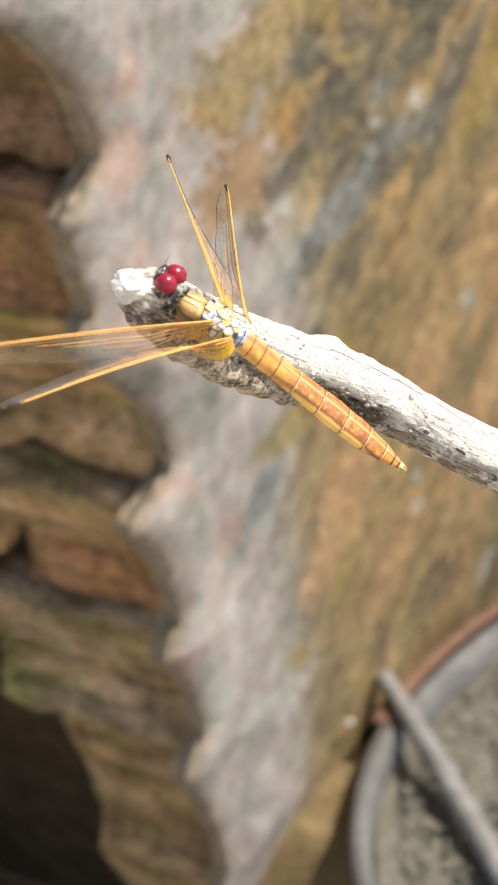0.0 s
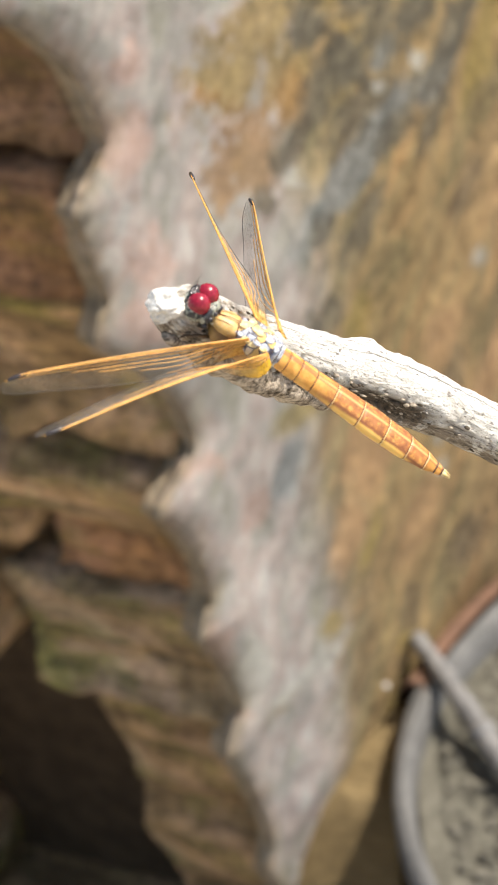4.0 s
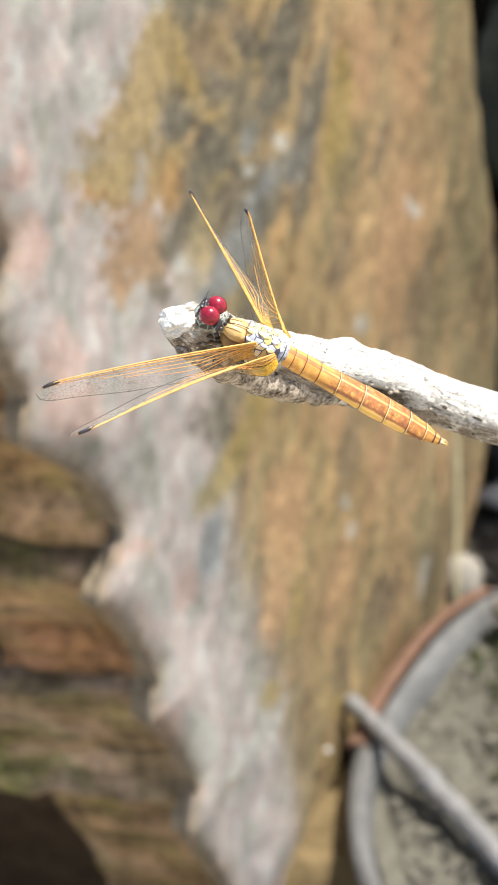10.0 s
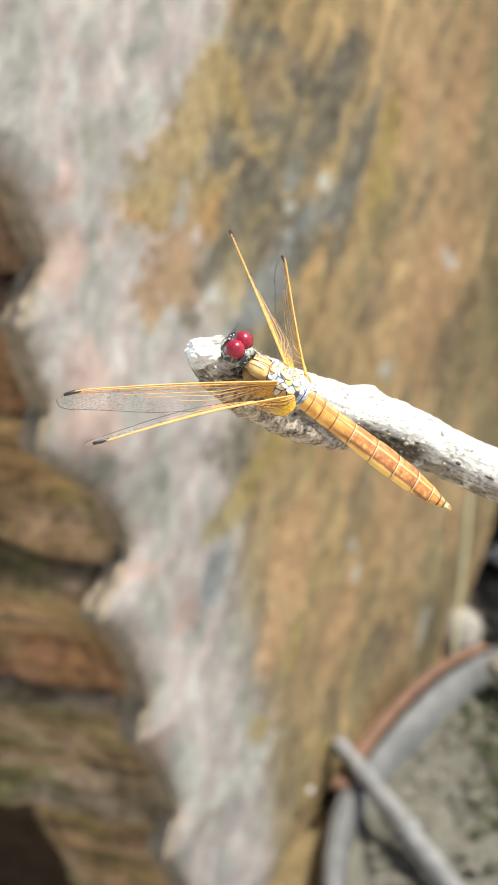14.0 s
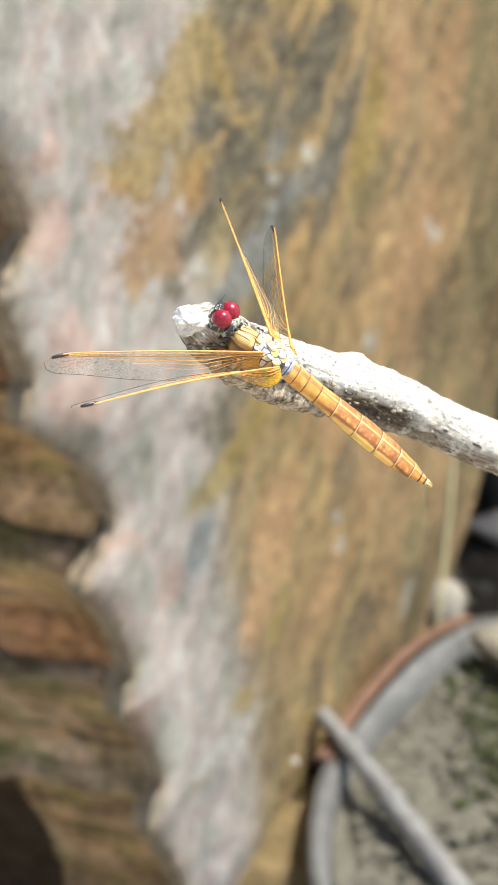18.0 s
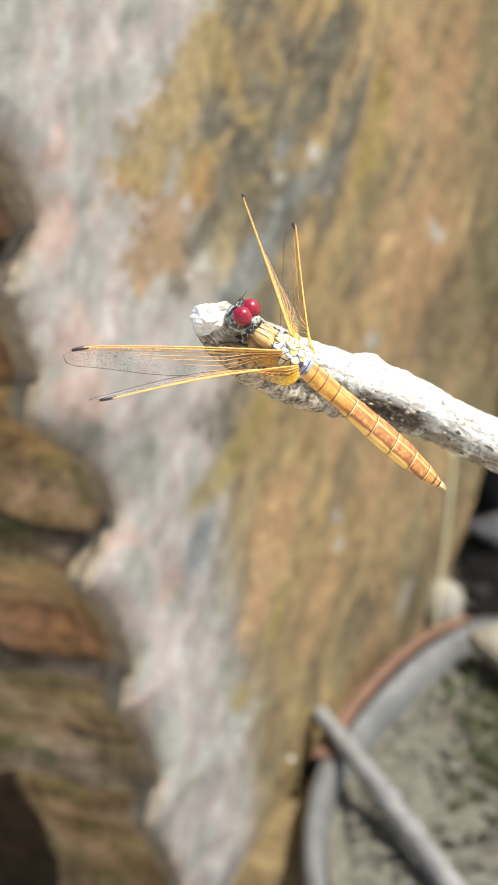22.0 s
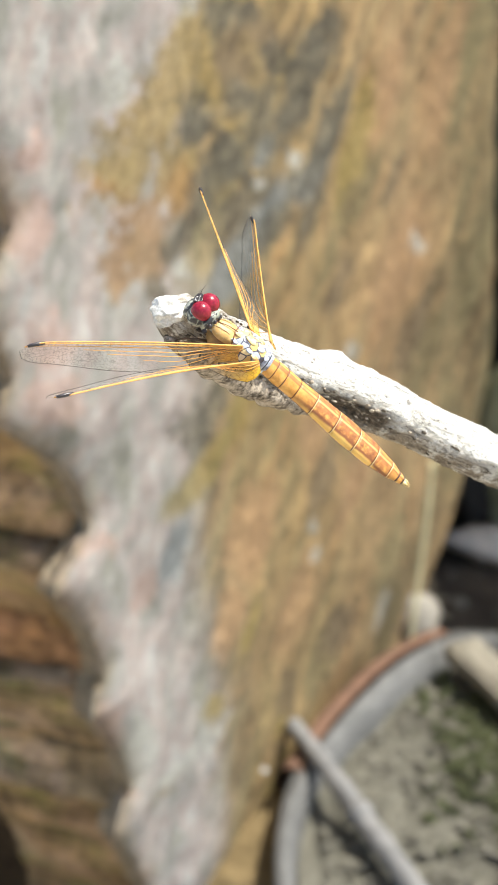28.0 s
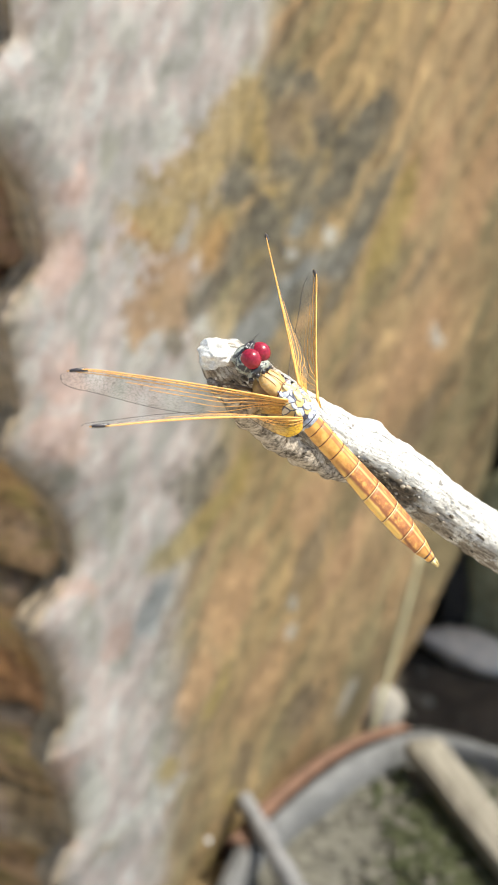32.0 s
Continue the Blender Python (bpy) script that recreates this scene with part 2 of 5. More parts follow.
MOSS = [
    (0.288, 0.314, 0.031, 0.014, 28), (0.259, 0.294, 0.025, 0.011, 31), (0.328, 0.189, 0.028, 0.020, 23), (0.433, 0.168, 0.043, 0.014, 47),
    (0.395, 0.070, 0.031, 0.025, -7), (0.510, 0.093, 0.036, 0.033, -68), (0.308, 0.050, 0.028, 0.022, 36), (0.514, 0.194, 0.041, 0.019, 83),
    (0.190, 0.266, 0.019, 0.011, 15), (0.410, 0.022, 0.034, 0.024, 60), (0.452, 0.062, 0.034, 0.024, 60), (0.487, 0.130, 0.036, 0.020, 70),
    (0.457, 0.329, 0.036, 0.018, 75), (0.480, 0.259, 0.036, 0.018, 75), (0.480, 0.194, 0.036, 0.018, 75),
]
# kind, two colours that it wanders between, amount, raggedness
STAINS = [
    (TAN, (0.30, 0.175, 0.085), (0.41, 0.25, 0.135), 0.65, 1.0), (MOSS, (0.12, 0.10, 0.045), (0.18, 0.148, 0.075), 0.7, 1.0),
    (SALMON, (0.36, 0.235, 0.19), (0.44, 0.325, 0.29), 0.7, 0.7), (OCHRE, (0.17, 0.115, 0.036), (0.35, 0.25, 0.095), 0.85, 1.2),
    (RUST, (0.19, 0.10, 0.03), (0.30, 0.175, 0.065), 0.75, 1.2), (OLIVE, (0.20, 0.145, 0.032), (0.30, 0.225, 0.07), 0.7, 0.6),
    (BROWN, (0.10, 0.07, 0.04), (0.18, 0.13, 0.075), 0.8, 0.9), (BLUE, (0.11, 0.125, 0.13), (0.20, 0.22, 0.225), 0.8, 0.45),
    (MOULD, (0.07, 0.062, 0.044), (0.15, 0.132, 0.092), 0.8, 1.4), (SOOT, (0.06, 0.052, 0.038), (0.14, 0.122, 0.085), 0.82, 1.3), (CHALK, (0.33, 0.33, 0.30), (0.42, 0.41, 0.375), 0.7, 0.7),
]
FACE_BASE = [
    (0.0, (0.325, 0.30, 0.28)), (0.16, (0.32, 0.295, 0.275)), (0.215, (0.265, 0.243, 0.21)), (0.255, (0.205, 0.165, 0.10)),
    (0.32, (0.225, 0.163, 0.078)), (0.44, (0.275, 0.192, 0.09)), (0.65, (0.29, 0.20, 0.105)), (0.88, (0.26, 0.185, 0.095)), (1.0, (0.16, 0.135, 0.07)),
]


def wall_material():
    k = Nodes("weathered_plaster", 0.9, "UV")
    uv = k.c
    warp = k.node("ShaderNodeTexNoise", Scale=30.0, Detail=6.0, Roughness=0.68)
    k.put(uv, warp.inputs["Vector"])

    def vec(op, a, b=None, scale=None):
        n = k.t.nodes.new("ShaderNodeVectorMath")
        n.operation = op
        k.put(a, n.inputs[0])
        if b is not None:
            if isinstance(b, tuple):
                n.inputs[1].default_value = b
            else:
                k.put(b, n.inputs[1])
        if scale is not None:
            n.inputs["Scale"].default_value = scale
        return n

    off = vec("SUBTRACT", warp.outputs["Color"], (0.5, 0.5, 0.5)).outputs[0]
    bent = vec("ADD", uv, vec("SCALE", off, scale=0.030).outputs[0]).outputs[0]
    x, y, _ = k.split(bent)
    # base: pale limewash along the leaning corner, then grey-brown, then tan
    d = k.math("ADD", k.math("SUBTRACT", x, 0.10), k.math("MULTIPLY", y, 0.42))
    high = k.math("SUBTRACT", k.math("MULTIPLY", k.step(y, 0.36, 0.46), 0.055), k.math("ADD", k.math("MULTIPLY", k.step(y, 0.30, 0.20), 0.032), k.math("MULTIPLY", k.step(y, 0.13, -0.02), 0.035)))
    col = k.ramp(k.math("MULTIPLY", k.math("SUBTRACT", d, high), 1.75), FACE_BASE)
    pale = k.step(k.math("SUBTRACT", d, high), 0.15, 0.11)
    wash = k.noise(34.0, 4, 0.6, k.scaled(1.2, 0.8, 1, bent))
    col = k.mix(k.math("MULTIPLY", pale, 0.75), col, k.ramp(wash, [(0.34, (0.19, 0.19, 0.155)), (0.43, (0.28, 0.275, 0.255)), (0.50, (0.32, 0.29, 0.275)), (0.55, (0.345, 0.275, 0.255)), (0.64, (0.42, 0.415, 0.405))]))
    # streaks that run down the face with its lean
    slant = k.t.nodes.new("ShaderNodeCombineXYZ")
    k.put(k.math("SUBTRACT", x, k.math("MULTIPLY", y, 0.84)), slant.inputs[0])
    k.put(y, slant.inputs[1])
    slant = slant.outputs[0]
    streak = k.noise(1.0, 5, 0.6, k.scaled(50, 3.2, 1, slant))
    dim = k.math("SUBTRACT", 0.8, k.math("MULTIPLY", pale, 0.55))
    col = k.mix(dim, col, k.ramp(streak, [(0.32, (0.40, 0.36, 0.30)), (0.5, (0.95, 0.93, 0.90)), (0.66, (1.45, 1.4, 1.3))]), "MULTIPLY")
    hue = k.noise(1.0, 4, 0.6, k.scaled(60, 7, 1, slant))
    brown = k.math("SUBTRACT", 1.0, pale)
    col = k.mix(k.math("MULTIPLY", k.step(hue, 0.52, 0.70), brown), col, k.mix(0.5, col, (0.42, 0.23, 0.10)))
    col = k.mix(k.math("MULTIPLY", k.step(hue, 0.48, 0.32), brown), col, k.mix(0.6, col, (0.21, 0.19, 0.095)))
    mottle, grainy = k.noise(120.0, 4, 0.65, bent), k.noise(230.0, 4, 0.75, uv)
    spot = bent

    def chained(value):
        """The same place again, worked out after the value, so that the stains follow one another."""
        n = k.t.nodes.new("ShaderNodeVectorMath")
        n.operation = "MULTIPLY_ADD"
        k.put(value, n.inputs[0])
        n.inputs[1].default_value = (1e-9, 1e-9, 1e-9)
        k.put(bent, n.inputs[2])
        return n.outputs[0]

    for kind, low, high_, amount, ragged in STAINS:
        near = None
        for u, v, du, dv, lean in kind:
            m = k.node("ShaderNodeMapping", Location=(u, v, 0), Rotation=(0, 0, radians(lean)), Scale=(du, dv, 1000.0))
            m.vector_type = "TEXTURE"
            k.put(spot, m.inputs[0])
            r = vec("LENGTH", m.outputs[0]).outputs["Value"]
            near = r if near is None else k.math("MINIMUM", near, r)
            spot = chained(near)
        rag = k.math("ADD", k.math("MULTIPLY", k.math("SUBTRACT", mottle, 0.5), 2.2 * ragged), k.math("MULTIPLY", k.math("SUBTRACT", grainy, 0.5), 1.5 * ragged))
        mask = k.math("MULTIPLY", k.step(k.math("ADD", near, rag), 1.25, 0.75), amount)
        col = k.mix(mask, col, k.ramp(k.math("ADD", k.math("MULTIPLY", mottle, 0.5), k.math("MULTIPLY", grainy, 0.5)), [(0.42, low), (0.58, high_)]))
    blotch = k.noise(55.0, 5, 0.7, bent)
    col = k.mix(k.math("SUBTRACT", 0.45, k.math("MULTIPLY", pale, 0.2)), col, k.ramp(blotch, [(0.34, (0.45, 0.42, 0.38)), (0.5, (0.97, 0.97, 0.97)), (0.64, (1.35, 1.33, 1.28))]), "MULTIPLY")
    speck = k.noise(170.0, 5, 0.75, k.scaled(1.0, 0.75, 1, uv))
    col = k.mix(k.math("SUBTRACT", 0.75, k.math("MULTIPLY", pale, 0.42)), col, k.ramp(speck, [(0.37, (0.40, 0.37, 0.32)), (0.5, (0.96, 0.96, 0.95)), (0.63, (1.5, 1.47, 1.42))]), "MULTIPLY")
    # brown along the broken edge paints the corner's soft fall into shade
    at = k.t.nodes.new("ShaderNodeUVMap")
    at.uv_map = "Edge"
    reach, _, _ = k.split(at.outputs[0])
    rim = k.math("ADD", reach, k.math("MULTIPLY", k.math("SUBTRACT", k.noise(70.0, 5, 0.7, uv), 0.5), 0.030))
    col = k.mix(k.math("MULTIPLY", k.step(rim, 0.016, -0.005), 0.9), col, k.ramp(speck, [(0.4, (0.12, 0.085, 0.045)), (0.6, (0.27, 0.20, 0.12))]))
    k.colour(col).bump(k.math("ADD", blotch, k.math("MULTIPLY", speck, 0.4)), 0.002, 0.6)
    return k.m


PLASTER = wall_material()


def brick_material(name="old_brick", tint=(1, 1, 1)):
    k = Nodes(name, 0.92)
    big, small = k.noise(28, 5, 0.65), k.noise(190, 5, 0.7)
    layer = k.noise(1.0, 4, 0.65, k.scaled(16, 60, 130), 0.5)
    col = k.ramp(big, [(0.32, (0.26, 0.16, 0.075)), (0.46, (0.46, 0.30, 0.15)), (0.56, (0.64, 0.41, 0.25)), (0.70, (0.60, 0.46, 0.27))])
    moss = k.noise(17, 4, 0.6, k.scaled(1, 1, 2))
    col = k.mix(k.step(moss, 0.50, 0.62), col, (0.36, 0.29, 0.09))
    col = k.mix(0.7, col, k.ramp(small, [(0.36, (0.35, 0.32, 0.3)), (0.62, (1.4, 1.35, 1.3))]), "MULTIPLY")
    col = k.mix(0.6, col, k.ramp(layer, [(0.40, (0.28, 0.25, 0.22)), (0.50, (0.9, 0.9, 0.9)), (0.60, (1.45, 1.4, 1.32))]), "MULTIPLY")
    col = k.mix(1.0, col, tuple(v * f for v, f in zip(tint, (0.71, 0.73, 0.72))), "MULTIPLY")
    k.colour(k.vary(col, 0.3)).bump(k.math("ADD", k.math("ADD", big, small), layer), 0.004, 0.7)
    return k.m


BRICK = brick_material()
RED_BRICK = brick_material("red_brick", (0.98, 0.79, 0.72))
DARK_BRICK = brick_material("dark_brick", (0.62, 0.55, 0.56))
GREY_BRICK = brick_material("grey_brick", (1.2, 1.28, 1.42))
# colour darkened to stand for shade deep in gaps and holes
GAP_SHADE = two_tone("mortar", (0.045, 0.03, 0.018), (0.10, 0.068, 0.042), 60, 0.95, 0.003)
# near-black tone puts the hollow's deep shade into the stone's colour
SHADE_STONE = two_tone("shade_dark_stone", (0.007, 0.006, 0.0045), (0.024, 0.020, 0.015), 14, 1.0, 0.004)
MOSSY_STONE = two_tone("mossy_dark_stone", (0.018, 0.021, 0.013), (0.12, 0.12, 0.08), 38, 0.85, 0.004)
SOIL = two_tone("grey_soil", (0.072, 0.068, 0.055), (0.138, 0.129, 0.105), 40, 0.95, 0.002, 5.0)
def ground_material():
    """Dark gritty soil round the planter and the wall's foot, pale bounce ground out of view."""
    k = Nodes("ground_soil", 0.95)
    x, y, _ = k.split()
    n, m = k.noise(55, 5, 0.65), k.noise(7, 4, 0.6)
    # soil toned down towards the black of the shaded hollow floor
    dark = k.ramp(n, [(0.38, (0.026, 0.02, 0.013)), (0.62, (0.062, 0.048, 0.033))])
    # unseen pale ground, added to bounce sunlight up on to the bricks
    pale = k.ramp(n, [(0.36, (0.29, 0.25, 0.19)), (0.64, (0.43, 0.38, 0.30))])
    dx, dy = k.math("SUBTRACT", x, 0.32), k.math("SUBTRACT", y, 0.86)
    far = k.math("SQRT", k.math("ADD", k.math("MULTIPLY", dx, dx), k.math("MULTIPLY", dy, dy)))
    bounce_zone = k.step(k.math("ADD", far, k.math("MULTIPLY", m, 0.16)), 0.58, 0.74)
    k.colour(k.mix(bounce_zone, dark, pale)).bump(n, 0.004, 0.6)
    return k.m


SOIL_BOUNCE = ground_material()
GRIT = two_tone("grit", (0.075, 0.07, 0.056), (0.165, 0.152, 0.125), 90, 0.9, 0.001)
MOSS = two_tone("ground_moss", (0.03, 0.036, 0.016), (0.066, 0.07, 0.035), 90, 0.95, 0.002)
TERRACOTTA = two_tone("terracotta", (0.105, 0.056, 0.036), (0.18, 0.096, 0.062), 80, 0.85, 0.0008)
EARTHY = two_tone("earthy_clay", (0.06, 0.045, 0.032), (0.13, 0.09, 0.065), 50, 0.95, 0.002)
LIME = two_tone("limed_clay", (0.075, 0.074, 0.073), (0.142, 0.139, 0.136), 60, 0.8, 0.0008)
STICK = two_tone("weathered_stick", (0.115, 0.114, 0.115), (0.215, 0.208, 0.205), 60, 0.85, 0.0008, 5, (1, 1, 0.15))
PALE_WOOD = two_tone("weathered_plank", (0.15, 0.135, 0.105), (0.24, 0.215, 0.17), 40, 0.85, 0.001, 6, (1, 0.15, 1))
PALE_STONE = two_tone("pale_stone", (0.21, 0.19, 0.16), (0.32, 0.29, 0.25), 60, 0.85, 0.001)
GREY_STONE = two_tone("grey_stone", (0.40, 0.36, 0.31), (0.60, 0.54, 0.46), 40, 0.85, 0.001)
OLIVE_STONE = two_tone("grey_olive_stone", (0.15, 0.15, 0.08), (0.40, 0.38, 0.25), 45, 0.9, 0.002)
# wall-like tone for the fill added over the shadowed gap
FOOT_FILL = two_tone("wall_tone_fill", (0.10, 0.072, 0.036), (0.18, 0.130, 0.066), 60, 0.95, 0.002, 5.0)
STRAW = two_tone("dry_straw", (0.36, 0.31, 0.17), (0.52, 0.46, 0.28), 120, 0.7, 0.0002)


# ---- mesh helpers ----
def part(name, bm, material, parent, label=""):
    """Links a bmesh as one mesh object under a thing or a part."""
    me = bpy.data.meshes.new(name)
    bm.to_mesh(me)
    bm.free()
    for p in me.polygons:
        p.use_smooth = True
    for m in material if isinstance(material, (list, tuple)) else [material]:
        me.materials.append(m)
    ob = new(name, me)
    ob.parent = parent
    if label:
        ob["label"] = label
    return ob


def sheet(rows, uvs=None, closed=False, caps=False, second=None):
    """A bmesh from rows of points; closed joins each row's end to its start."""
    bm = bmesh.new()
    vs = [[bm.verts.new(p) for p in row] for row in rows]
    layer = bm.loops.layers.uv.new("UVMap") if uvs else None
    other = bm.loops.layers.uv.new("Edge") if second else None
    layer = bm.loops.layers.uv["UVMap"] if uvs else None
    n = len(rows[0])
    for i in range(len(rows) - 1):
        for j in range(n if closed else n - 1):
            k = (j + 1) % n
            f = bm.faces.new((vs[i][j], vs[i][k], vs[i + 1][k], vs[i + 1][j]))
            if layer:
                for loop, (a, b) in zip(f.loops, ((i, j), (i, k), (i + 1, k), (i + 1, j))):
                    loop[layer].uv = uvs[a][b]
                    if other:
                        loop[other].uv = second[a][b]
    if caps:
        bm.faces.new(list(reversed(vs[0])))
        bm.faces.new(vs[-1])
    return bm


def tube_rows(path, radius, sides=10, wobble=0.0, scale=300.0, flat=1.0):
    """Rings along a path of points; radius: a number or a function of 0..1."""
    path = [Vector(p) for p in path]
    rows, side = [], None
    for i, p in enumerate(path):
        way = (path[min(i + 1, len(path) - 1)] - path[max(i - 1, 0)]).normalized()
        if side is None:
            side = way.orthogonal().normalized()
        side = (side - way * side.dot(way)).normalized()
        other = way.cross(side)
        r = radius(i / (len(path) - 1)) if callable(radius) else radius
        row = []
        for j in range(sides):
            a = 2 * math.pi * j / sides
            q = p + r * (math.cos(a) * side + flat * math.sin(a) * other)
            if wobble:
                q += (q - p).normalized() * wobble * noise.noise(q * scale)
            row.append(q)
        rows.append(row)
    return rows


def tube(path, radius, sides=10, wobble=0.0, scale=300.0, flat=1.0):
    return sheet(tube_rows(path, radius, sides, wobble, scale, flat), closed=True, caps=True)


def bent_line(pts, n):
    """A smooth line through the points (Catmull-Rom), n steps in all."""
    pts = [Vector(p) for p in pts]
    q = [2 * pts[0] - pts[1], *pts, 2 * pts[-1] - pts[-2]]
    out = []
    for i in range(n + 1):
        s = i / n * (len(pts) - 1)
        k = min(int(s), len(pts) - 2)
        t = s - k
        a, b, c, d = q[k : k + 4]
        out.append(0.5 * (2 * b + (c - a) * t + (2 * a - 5 * b + 4 * c - d) * t * t + (3 * b - a - 3 * c + d) * t**3))
    return out


def stone(size, seed, rough=0.25, cuts=3):
    """An uneven stone as a bmesh, its half sizes as given."""
    bm = bmesh.new()
    bmesh.ops.create_icosphere(bm, subdivisions=cuts, radius=1.0)
    for v in bm.verts:
        k = 1 + rough * noise.noise(v.co * 1.3 + Vector((seed * 7.1, seed * 3.3, 0))) + 0.35 * rough * noise.noise(v.co * 3.7 + Vector((seed, 0, 9)))
        v.co = Vector((v.co.x * size[0], v.co.y * size[1], v.co.z * size[2])) * k
    return bm


def ease(s, a, b):
    t = min(1.0, max(0.0, (s - a) / (b - a)))
    return t * t * (3 - 2 * t)


def thing(name, label, category, group="", kind=""):
    return tagged(new(name), label, category, group, kind)


# ---- the wall corner ----
N_WALL = Vector((-0.8945, 0.43972, 0.0807))
D_WALL = 0.2528
ALONG = Vector((0.44, 0.898, 0)).normalized()
AWAY = Vector((-0.898, 0.44, 0)).normalized()
CORNER = Vector((-0.036, 0.43, 0))


def wall_point(u, z, out=0.0):
    """A point of the sunlit face: u metres along it from the corner, at height z, out metres proud of it."""
    p = CORNER + ALONG * u + Vector((0, 0, z))
    p += AWAY * ((D_WALL - p.dot(N_WALL)) / AWAY.dot(N_WALL))
    return p - N_WALL * out


def corner_u(z):
    return 0.10 - 0.42 * min(z, 0.55)


# the courses overhang one another at the corner: lower and upper height, set-back of the edge at the top and at the foot
STEPS = [
    (-0.40, -0.115, 0.000, 0.006), (-0.112, 0.004, -0.006, 0.008), (0.006, 0.102, -0.012, 0.006), (0.104, 0.174, -0.007, 0.010), (0.176, 0.249, -0.012, 0.011),
    (0.251, 0.334, -0.024, 0.026), (0.336, 0.385, -0.010, -0.002), (0.387, 0.453, -0.012, 0.020), (0.466, 0.545, -0.016, 0.012), (0.55, 0.65, -0.02, 0.01), (0.655, 0.9, -0.02, 0.01),
]


def step_back(z):
    for low, high, top, foot in STEPS:
        if low <= z <= high:
            t = (high - z) / (high - low)
            round_ = math.sin(0.5 * math.pi * min(1.0, t * 1.25)) ** 0.9
            under = max(0.0, (t - 0.90) / 0.10) ** 2 * 0.3
            return top + (foot - top) * (round_ - under)
    return -0.030 if z > 0.44 else -0.010


def edge_back(z):
    """The broken edge against the corner line, worn round."""
    return sum(step_back(z + 0.0015 * (i - 5)) for i in range(11)) / 11


def relief(u, z):
    p = Vector((u * 1.0, z * 0.6, 0.0))
    r = 0.006 * noise.noise(p * 14) + 0.0022 * noise.noise(p * 40) + 0.0008 * noise.noise(p * 120)
    return r


# courses of the shaded face: lower and upper height, set-back, kind
COURSES = [
    (-0.26, -0.19, 0, BRICK), (-0.185, -0.12, 0, BRICK), (-0.115, -0.05, 0, BRICK), (-0.045, 0.024, 0, BRICK), (0.028, 0.101, 0.0, BRICK), (0.104, 0.124, -0.002, GREY_BRICK),
    (0.127, 0.172, 0.002, GREY_BRICK), (0.181, 0.212, 0.0, RED_BRICK), (0.211, 0.249, 0.001, BRICK), (0.252, 0.333, 0.0, BRICK), (0.337, 0.384, 0.002, RED_BRICK),
    (0.388, 0.453, 0.0, DARK_BRICK), (0.466, 0.545, 0.003, BRICK), (0.55, 0.65, 0.003, BRICK), (0.655, 0.74, 0.002, BRICK),
]
wall = thing("wall_corner", "old brick wall corner under stained, crumbling limewashed plaster", "wall", "", "structure")


def plaster_sheet():
    rows, uvs, rims = [], [], []
    nz, nu = 400, 150
    for i in range(nz + 1):
        z = -0.24 + 1.04 * i / nz
        u0 = corner_u(z) + edge_back(z) + 0.0018 * noise.noise(Vector((0, 0, z * 60)))
        u1 = 0.541 + 0.05 * math.exp(-(((z - 0.14) / 0.12) ** 2)) + 0.02 * math.exp(-(((z - 0.09) / 0.05) ** 2)) - 0.05 * math.exp(-((z / 0.04) ** 2)) + 0.006 * noise.noise(Vector((5, 0, z * 45)))
        row, uv, rim = [], [], []
        # the plaster turns round the corner on to the shaded face, with a ragged edge
        ragged = 0.014 + 0.005 * noise.noise(Vector((3, 1, z * 25))) + 0.0012 * noise.noise(Vector((3, 1, z * 90)))
        for s in (ragged, ragged * 0.75, ragged * 0.5, 0.003):
            p = wall_point(u0, z, 0.002 - 0.001 * s / 0.01) + AWAY * s + ALONG * 0.45 * max(0.0, s - 0.003)
            row.append(p)
            uv.append((u0 - s, z))
            rim.append((-s, z))
        for j in range(nu + 1):
            t = j / nu
            u = u0 + (u1 - u0) * t
            edge = min(1.0, t * 25, (1 - t) * 18)
            out = relief(u, z) * edge + 0.006 * (math.sqrt(max(0.0, edge)) - 1)
            row.append(wall_point(u, z, out))
            uv.append((u, z))
            rim.append((u - u0, z))
        for b in (0.01, 0.03, 0.10, 0.3):
            row.append(wall_point(u1 + 0.004, z, -b))
            uv.append((u1 + b, z))
            rim.append((1.0, z))
        rows.append(row)
        uvs.append(uv)
        rims.append(rim)
    return sheet(rows, uvs, second=rims)


part("plaster", plaster_sheet(), PLASTER, wall, "limewash and plaster streaked ochre, brown and grey")


def core():
    rows = []
    for i in range(13):
        z = -0.24 + 1.04 * i / 12
        a = wall_point(corner_u(z) + 0.02, z, -0.016)
        rows.append([a + AWAY * s + ALONG * 0.07 for s in (0.004, 0.1, 0.3, 0.6)] + [a + AWAY * 0.6 + ALONG * 0.5, a + ALONG * 0.5])
    return sheet(rows, closed=True)


# dark core whose colour gives the brick gaps their shade
part("mortar_core", core(), GAP_SHADE, wall, "earthy core behind the bricks, darkened for the shade in their gaps")


